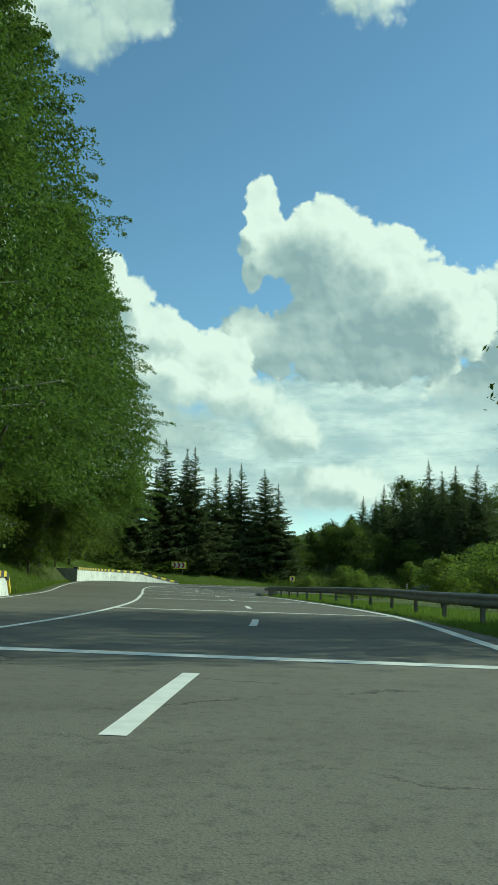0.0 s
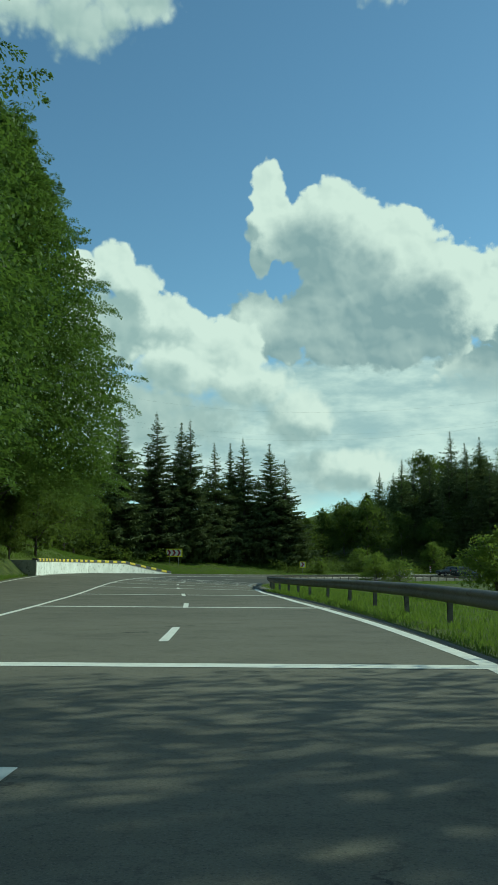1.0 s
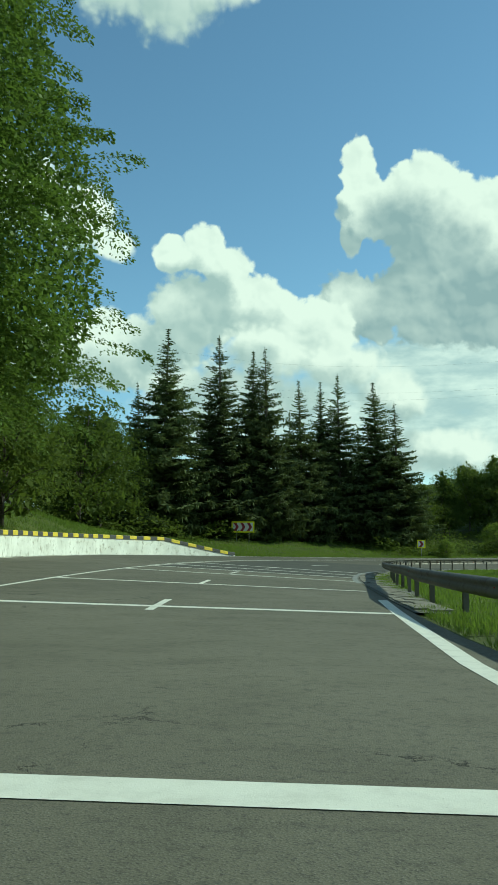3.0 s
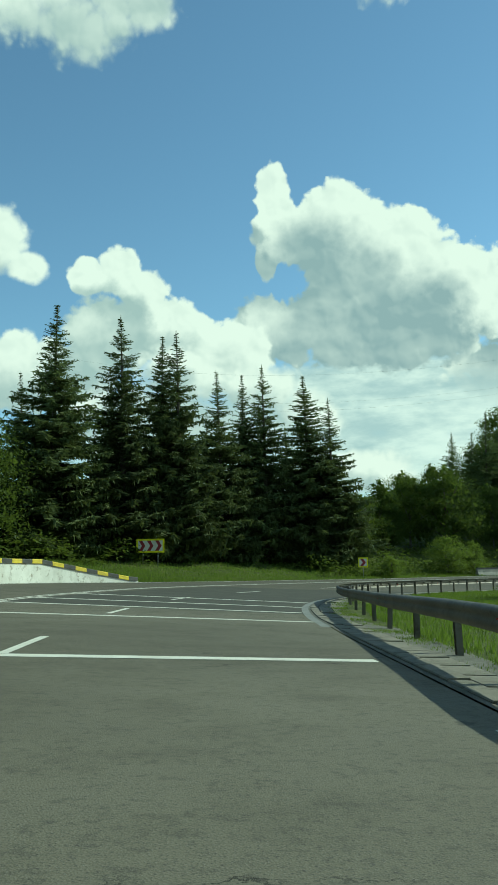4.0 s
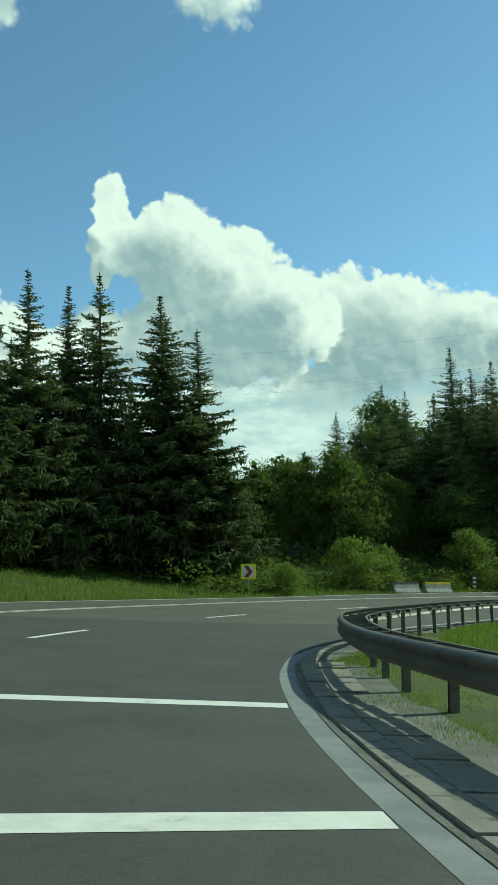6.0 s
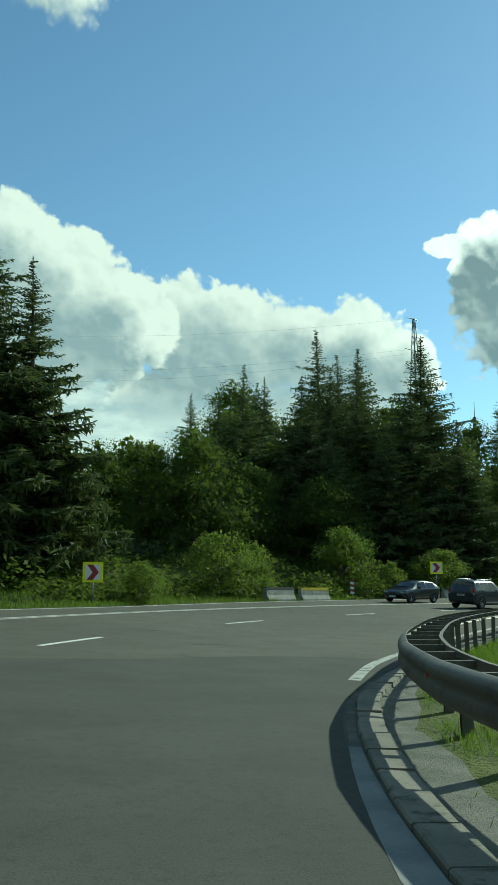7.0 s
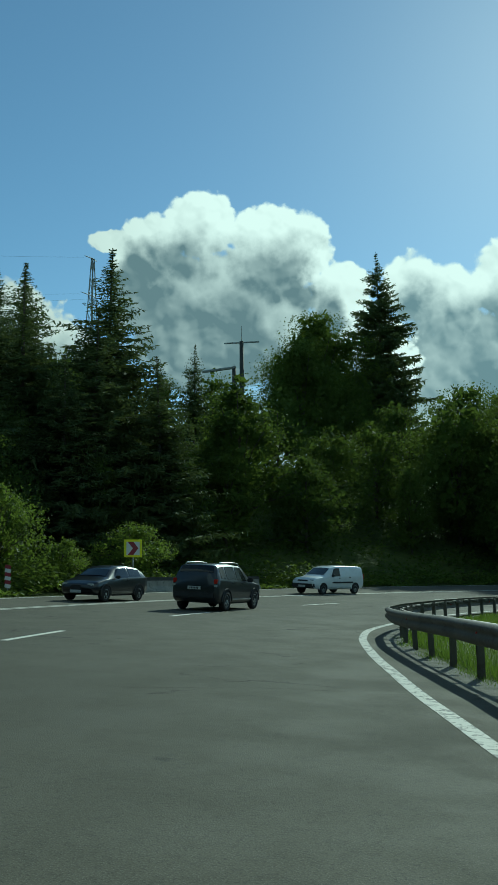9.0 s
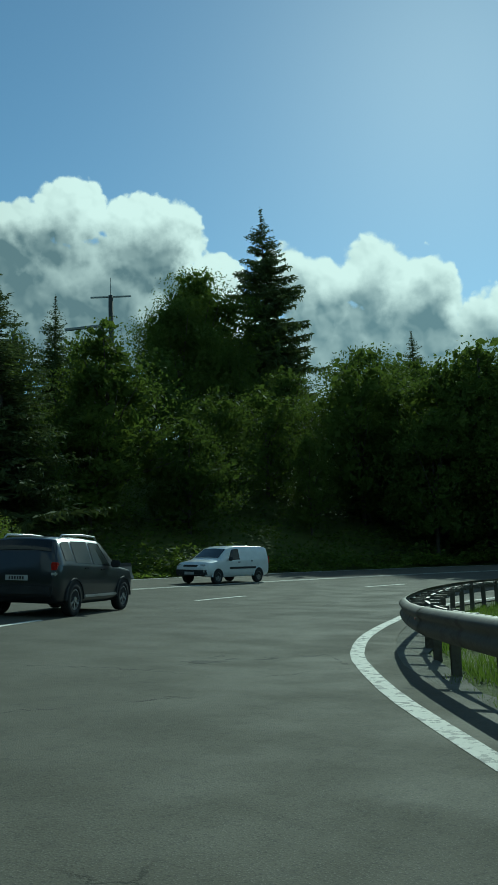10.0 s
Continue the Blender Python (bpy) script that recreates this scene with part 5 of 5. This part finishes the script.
class Shell:
    """A car's outer skin, by stations along its length: y, underside, half width, belt height, half width there, top height, half width there."""

    def __init__(self, rows):
        self.a = np.array(rows, float)

    def at(self, y):
        return [float(np.interp(y, self.a[:, 0], self.a[:, k])) for k in range(1, 7)]

    def ring(self, y):
        zb, wd, zl, wl, zt, wt = self.at(y)
        zm = zb + (zl - zb) * 0.45
        crown = 0.035 if zt - zl > 0.2 else 0.02
        half = [(wd * 0.90, zb), (wd * 0.985, zb + 0.10), (wd, zm), (wl + (wd - wl) * 0.5, zl - 0.05), (wl, zl), (wl + (wt - wl) * 0.55, zl + (zt - zl) * 0.55), (wt, zt), (wt * 0.55, zt + crown * 0.8), (0.0, zt + crown)]
        return half

    def side(self, y, f, out=0.008):
        """A point on the flank: f is 0 at the belt and 1 at the roof's edge."""
        zb, wd, zl, wl, zt, wt = self.at(y)
        return Vector((wl + (wt - wl) * f + out, y, zl + (zt - zl) * f))

    def body(self, parent, mat):
        ys = np.unique(np.r_[self.a[:, 0], np.linspace(self.a[0, 0], self.a[-1, 0], 34)])
        verts, faces = [], []
        for y in ys:
            half = self.ring(y)
            verts += [(x, y, z) for x, z in half] + [(-x, y, z) for x, z in half[-2::-1]]
        k = 17
        for i in range(len(ys) - 1):
            for j in range(k):
                faces.append((i * k + j, i * k + (j + 1) % k, (i + 1) * k + (j + 1) % k, (i + 1) * k + j)[::-1])
        faces += [tuple(range(k)), tuple(range((len(ys) - 1) * k, len(ys) * k))[::-1]]
        me = mesh("body", verts, faces, False)
        return link("body", me, mat, parent)

    def side_pane(self, parent, y0, y1, lo=0.08, hi=0.88, slant=0.0, name="side_window"):
        for sgn in (-1, 1):
            n = 6
            verts = []
            for i in range(n + 1):
                u = i / n
                for f in (lo, hi):
                    p = self.side(y0 + (y1 - y0) * u - (slant * (f - lo) * u), f)
                    verts.append((p.x * sgn, p.y, p.z))
            faces = [(2 * i, 2 * i + 1, 2 * i + 3, 2 * i + 2) if sgn < 0 else (2 * i + 2, 2 * i + 3, 2 * i + 1, 2 * i) for i in range(n)]
            link(name, mesh(name, verts, faces), M["glass"], parent)

    def end_pane(self, parent, y_low, y_high, name, inset=0.06):
        verts, n = [], 5
        for i in range(n + 1):
            u = i / n
            y = y_low + (y_high - y_low) * u
            zb, wd, zl, wl, zt, wt = self.at(y)
            d = 0.012 if name == "windscreen" else -0.012
            for x in (-1, -0.5, 0, 0.5, 1):
                verts.append((x * (wt - inset), y + d, zt + (0.035 if abs(x) < 0.1 else 0.026 if abs(x) < 0.6 else 0.0) + 0.012))
        faces = [(i * 5 + j, i * 5 + j + 1, i * 5 + j + 6, i * 5 + j + 5) for i in range(n) for j in range(4)]
        link(name, mesh(name, verts, faces, False), M["glass"], parent)


def wheel(parent, x, y, radius, rim_mat, spokes=6):
    sgn = 1 if x > 0 else -1
    e = new("wheel")
    e.parent = parent
    e.location = (x, y, radius)
    bm = bmesh.new()
    prof = [(-0.10, 0.62), (-0.10, 0.93), (-0.07, 1.0), (0.07, 1.0), (0.10, 0.93), (0.10, 0.64), (0.085, 0.62)]
    n = 28
    rings = [[bm.verts.new((px, math.cos(2 * math.pi * k / n) * pr * radius, math.sin(2 * math.pi * k / n) * pr * radius)) for px, pr in prof] for k in range(n)]
    for k in range(n):
        for j in range(len(prof) - 1):
            bm.faces.new((rings[k][j], rings[k][j + 1], rings[(k + 1) % n][j + 1], rings[(k + 1) % n][j]))
    bmesh.ops.recalc_face_normals(bm, faces=bm.faces)
    part("tyre", bm, M["rubber"], e, flat=False)
    bm = bmesh.new()
    bmesh.ops.create_cone(bm, cap_ends=True, segments=24, radius1=radius * 0.20, radius2=radius * 0.17, depth=0.05, matrix=Matrix.Translation((sgn * 0.075, 0, 0)) @ Euler((0, radians(90 * sgn), 0)).to_matrix().to_4x4())
    for k in range(spokes):
        a = 2 * math.pi * k / spokes
        box(bm, (0.03, radius * 0.16, radius * 0.56), (sgn * 0.07, -math.sin(a) * radius * 0.36, math.cos(a) * radius * 0.36), Euler((a, 0, 0)).to_matrix(), 0.005)
    ring_ = [[bm.verts.new((sgn * px, math.cos(2 * math.pi * k / n) * pr * radius, math.sin(2 * math.pi * k / n) * pr * radius)) for px, pr in ((0.06, 0.64), (0.088, 0.64), (0.088, 0.56), (0.05, 0.54))] for k in range(n)]
    for k in range(n):
        for j in range(3):
            bm.faces.new((ring_[k][j], ring_[k][j + 1], ring_[(k + 1) % n][j + 1], ring_[(k + 1) % n][j]))
    bmesh.ops.recalc_face_normals(bm, faces=bm.faces)
    part("rim", bm, rim_mat, e)
    bm = bmesh.new()
    bmesh.ops.create_cone(bm, cap_ends=True, segments=24, radius1=radius * 0.62, radius2=radius * 0.62, depth=0.04, matrix=Euler((0, radians(90), 0)).to_matrix().to_4x4())
    part("brake_disc", bm, M["plastic"], e)


def arch(parent, x, y, radius, mat, floor):
    """Flat dark disc on the flank standing in for the wheel well's shade, with its lip."""
    sgn = 1 if x > 0 else -1
    bm = bmesh.new()
    n = 20
    a0 = math.asin(max(-1, (floor - radius) / (radius * 1.17)))
    rim = []
    for k in range(n + 1):
        a = a0 + (math.pi - 2 * a0) * k / n
        rim.append((math.cos(a), math.sin(a)))
    inner = [bm.verts.new((x + sgn * 0.012, y + c * radius * 1.17, radius + s * radius * 1.17)) for c, s in rim]
    bm.faces.new(inner if sgn < 0 else inner[::-1])
    part("wheel_well", bm, M["rubber"], parent)
    bm = bmesh.new()
    prof = [(0.012, 1.17), (0.03, 1.18), (0.03, 1.29), (0.0, 1.31)]
    rows = [[bm.verts.new((x + sgn * px, y + c * radius * pr, radius + s * radius * pr)) for px, pr in prof] for c, s in rim]
    for a, b in zip(rows, rows[1:]):
        for j in range(3):
            bm.faces.new((a[j], a[j + 1], b[j + 1], b[j]))
    bmesh.ops.recalc_face_normals(bm, faces=bm.faces)
    part("arch_lip", bm, mat, parent)


def bits(parent, rows):
    """Small boxes: name, material, size, place, bevel, mirrored."""
    for name, mat, size, at, bevel, both in rows:
        for sgn in ((1, -1) if both else (1,)):
            bm = bmesh.new()
            box(bm, size, (at[0] * sgn, at[1], at[2]), None, bevel)
            part(name, bm, M[mat], parent)


def stand(s, o, flip):
    x, y, z = on_road(s, o)
    roll = math.degrees(math.atan(float(bank(s))))
    return pose(x, y, z + 0.008, 0, 0, heading(s)) @ pose(0, 0, 0, 0, roll, 0) @ (pose(0, 0, 0, 0, 0, 180) if flip else Matrix.Identity(4))


def suv(m):
    c = thing("suv", m, "dark grey compact SUV with silver roof rails driving round the bend", "car", "cars on the road")
    sh = Shell([(-2.16, 0.50, 0.76, 0.76, 0.78, 0.80, 0.74), (-2.11, 0.40, 0.87, 1.02, 0.85, 1.06, 0.80), (-2.00, 0.32, 0.905, 1.09, 0.87, 1.36, 0.73), (-1.86, 0.28, 0.91, 1.10, 0.88, 1.575, 0.67),
                (-1.5, 0.25, 0.91, 1.09, 0.88, 1.625, 0.66), (-0.6, 0.24, 0.91, 1.06, 0.88, 1.64, 0.66), (0.2, 0.24, 0.91, 1.03, 0.88, 1.61, 0.655), (0.50, 0.24, 0.91, 1.02, 0.87, 1.54, 0.64),
                (1.12, 0.25, 0.91, 1.00, 0.86, 1.10, 0.74), (1.28, 0.26, 0.91, 0.99, 0.86, 1.04, 0.72), (1.85, 0.36, 0.895, 0.93, 0.85, 0.97, 0.70), (2.08, 0.42, 0.83, 0.80, 0.79, 0.84, 0.66), (2.16, 0.50, 0.72, 0.70, 0.70, 0.72, 0.6)])
    sh.body(c, M["paint_dark"])
    sh.side_pane(c, -1.72, -1.32, 0.12, 0.86)
    sh.side_pane(c, -1.22, -0.42, 0.06, 0.88)
    sh.side_pane(c, -0.32, 0.62, 0.06, 0.88, 0.45)
    sh.end_pane(c, 1.06, 0.54, "windscreen")
    sh.end_pane(c, -2.01, -1.875, "rear_window")
    for y in (-1.33, 1.34):
        for x in (-0.905, 0.905):
            arch(c, x, y, 0.345, M["plastic"], 0.34)
    for y in (-1.33, 1.34):
        for x in (-0.83, 0.83):
            wheel(c, x, y, 0.345, M["alloy"])
    for x in (-0.64, 0.64):
        bm = bmesh.new()
        tube(bm, [(x, -1.62, 1.60), (x, -1.50, 1.69), (x, -0.5, 1.71), (x, 0.15, 1.685), (x, 0.28, 1.58)], [0.02, 0.023, 0.023, 0.023, 0.02], 8)
        part("roof_rail", bm, M["alloy"], c, "silver roof rail", False)
    bits(c, [("tail_light", "lamp_red", (0.13, 0.16, 0.18), (0.795, -2.06, 1.03), 0.02, True), ("reverse_light", "lamp_clear", (0.13, 0.15, 0.09), (0.80, -2.075, 0.885), 0.02, True),
             ("rear_bumper", "plastic", (1.60, 0.22, 0.26), (0, -2.11, 0.55), 0.05, False), ("number_plate", "plate", (0.50, 0.02, 0.11), (0, -2.185, 0.80), 0.004, False),
             ("sill_bar", "alloy", (0.05, 1.75, 0.06), (0.925, 0.0, 0.40), 0.02, True), ("door_handle", "plastic", (0.03, 0.20, 0.04), (0.90, -0.75, 0.99), 0.01, True), ("door_handle", "plastic", (0.03, 0.20, 0.04), (0.90, 0.12, 0.96), 0.01, True),
             ("wing_mirror", "plastic", (0.22, 0.12, 0.16), (1.00, 0.62, 1.09), 0.03, True), ("head_light", "lamp_clear", (0.26, 0.14, 0.16), (0.66, 2.02, 0.80), 0.03, True), ("front_bumper", "plastic", (1.55, 0.16, 0.22), (0, 2.12, 0.54), 0.05, False)])
    for k in range(6):
        bm = bmesh.new()
        box(bm, (0.035, 0.006, 0.065), (-0.15 + k * 0.06, -2.199, 0.80))
        part("plate_bar", bm, M["black"], c)
    return c


def van(m):
    c = thing("panel_van", m, "small white panel van with black bumpers and side strips", "van", "cars on the road")
    sh = Shell([(-2.22, 0.44, 0.80, 0.80, 0.82, 0.84, 0.80), (-2.18, 0.36, 0.85, 1.00, 0.85, 1.10, 0.80), (-2.12, 0.33, 0.87, 1.02, 0.86, 1.46, 0.74), (-2.0, 0.31, 0.87, 1.02, 0.86, 1.53, 0.71), (-1.0, 0.29, 0.87, 1.00, 0.86, 1.57, 0.70),
                (0.15, 0.28, 0.87, 0.98, 0.85, 1.54, 0.68), (0.55, 0.28, 0.87, 0.97, 0.85, 1.45, 0.64), (1.20, 0.28, 0.87, 0.95, 0.84, 1.04, 0.72), (1.36, 0.29, 0.87, 0.94, 0.84, 0.98, 0.70), (1.95, 0.32, 0.85, 0.86, 0.81, 0.90, 0.66), (2.16, 0.38, 0.79, 0.72, 0.76, 0.76, 0.6), (2.22, 0.46, 0.70, 0.62, 0.68, 0.64, 0.56)])
    sh.body(c, M["paint_white"])
    sh.side_pane(c, -0.10, 0.68, 0.04, 0.86, 0.42)
    sh.end_pane(c, 1.14, 0.58, "windscreen")
    for y in (-1.42, 1.40):
        for x in (-0.865, 0.865):
            arch(c, x, y, 0.30, M["paint_white"], 0.30)
        for x in (-0.79, 0.79):
            wheel(c, x, y, 0.30, M["steel"], 8)
    bits(c, [("front_bumper", "plastic", (1.62, 0.30, 0.34), (0, 2.09, 0.50), 0.07, False), ("rear_bumper", "plastic", (1.62, 0.20, 0.22), (0, -2.16, 0.50), 0.05, False), ("side_strip", "plastic", (0.03, 0.85, 0.09), (0.885, 0.20, 0.66), 0.01, True), ("side_strip", "plastic", (0.03, 0.95, 0.09), (0.885, -0.72, 0.66), 0.01, True),
             ("head_light", "lamp_clear", (0.32, 0.16, 0.17), (0.60, 2.06, 0.74), 0.04, True), ("grille", "plastic", (0.78, 0.10, 0.14), (0, 2.14, 0.73), 0.02, False), ("wing_mirror", "plastic", (0.20, 0.10, 0.16), (0.95, 0.66, 1.04), 0.03, True),
             ("door_handle", "plastic", (0.03, 0.16, 0.04), (0.875, -0.02, 0.90), 0.01, True), ("door_handle", "plastic", (0.03, 0.12, 0.05), (0.875, -0.92, 0.94), 0.01, True), ("number_plate", "plate", (0.50, 0.02, 0.11), (0, 2.25, 0.46), 0.004, False), ("tail_light", "lamp_red", (0.10, 0.08, 0.30), (0.82, -2.17, 0.98), 0.02, True)])
    return c


def hatchback(m):
    c = thing("hatchback", m, "black three-door hatchback with alloy wheels on the road", "car", "cars on the road")
    sh = Shell([(-2.10, 0.46, 0.72, 0.76, 0.74, 0.80, 0.68), (-2.03, 0.34, 0.83, 0.94, 0.81, 0.98, 0.72), (-1.80, 0.27, 0.87, 0.97, 0.84, 1.18, 0.66), (-1.40, 0.24, 0.88, 0.97, 0.85, 1.34, 0.61), (-0.55, 0.23, 0.88, 0.95, 0.85, 1.42, 0.59), (0.15, 0.23, 0.88, 0.93, 0.85, 1.38, 0.585),
                (0.50, 0.23, 0.88, 0.92, 0.84, 1.27, 0.58), (1.02, 0.23, 0.88, 0.90, 0.84, 0.97, 0.70), (1.22, 0.24, 0.88, 0.88, 0.83, 0.92, 0.68), (1.80, 0.28, 0.84, 0.76, 0.79, 0.80, 0.64), (2.03, 0.34, 0.74, 0.64, 0.70, 0.68, 0.55), (2.10, 0.42, 0.62, 0.56, 0.60, 0.58, 0.5)])
    sh.body(c, M["paint_black"])
    sh.side_pane(c, -1.45, -0.55, 0.10, 0.86)
    sh.side_pane(c, -0.45, 0.60, 0.06, 0.88, 0.42)
    sh.end_pane(c, 0.97, 0.53, "windscreen")
    sh.end_pane(c, -1.98, -1.45, "rear_window")
    for y in (-1.27, 1.30):
        for x in (-0.875, 0.875):
            arch(c, x, y, 0.315, M["paint_black"], 0.25)
        for x in (-0.80, 0.80):
            wheel(c, x, y, 0.315, M["alloy"], 5)
    bits(c, [("tail_light", "lamp_red", (0.22, 0.14, 0.13), (0.70, -2.0, 0.86), 0.03, True), ("head_light", "lamp_clear", (0.28, 0.14, 0.12), (0.58, 1.97, 0.66), 0.03, True), ("grille", "plastic", (0.5, 0.06, 0.26), (0, 2.09, 0.52), 0.03, False), ("wing_mirror", "paint_black", (0.20, 0.10, 0.13), (0.95, 0.55, 0.98), 0.03, True),
             ("door_handle", "plastic", (0.03, 0.18, 0.04), (0.885, -0.40, 0.86), 0.01, True), ("number_plate", "plate", (0.50, 0.02, 0.11), (0, 2.125, 0.40), 0.004, False)])
    return c


suv(stand(160.3, 0.78, False))
van(stand(177.4, 6.5, True))
hatchback(stand(161.6, 6.6, True))
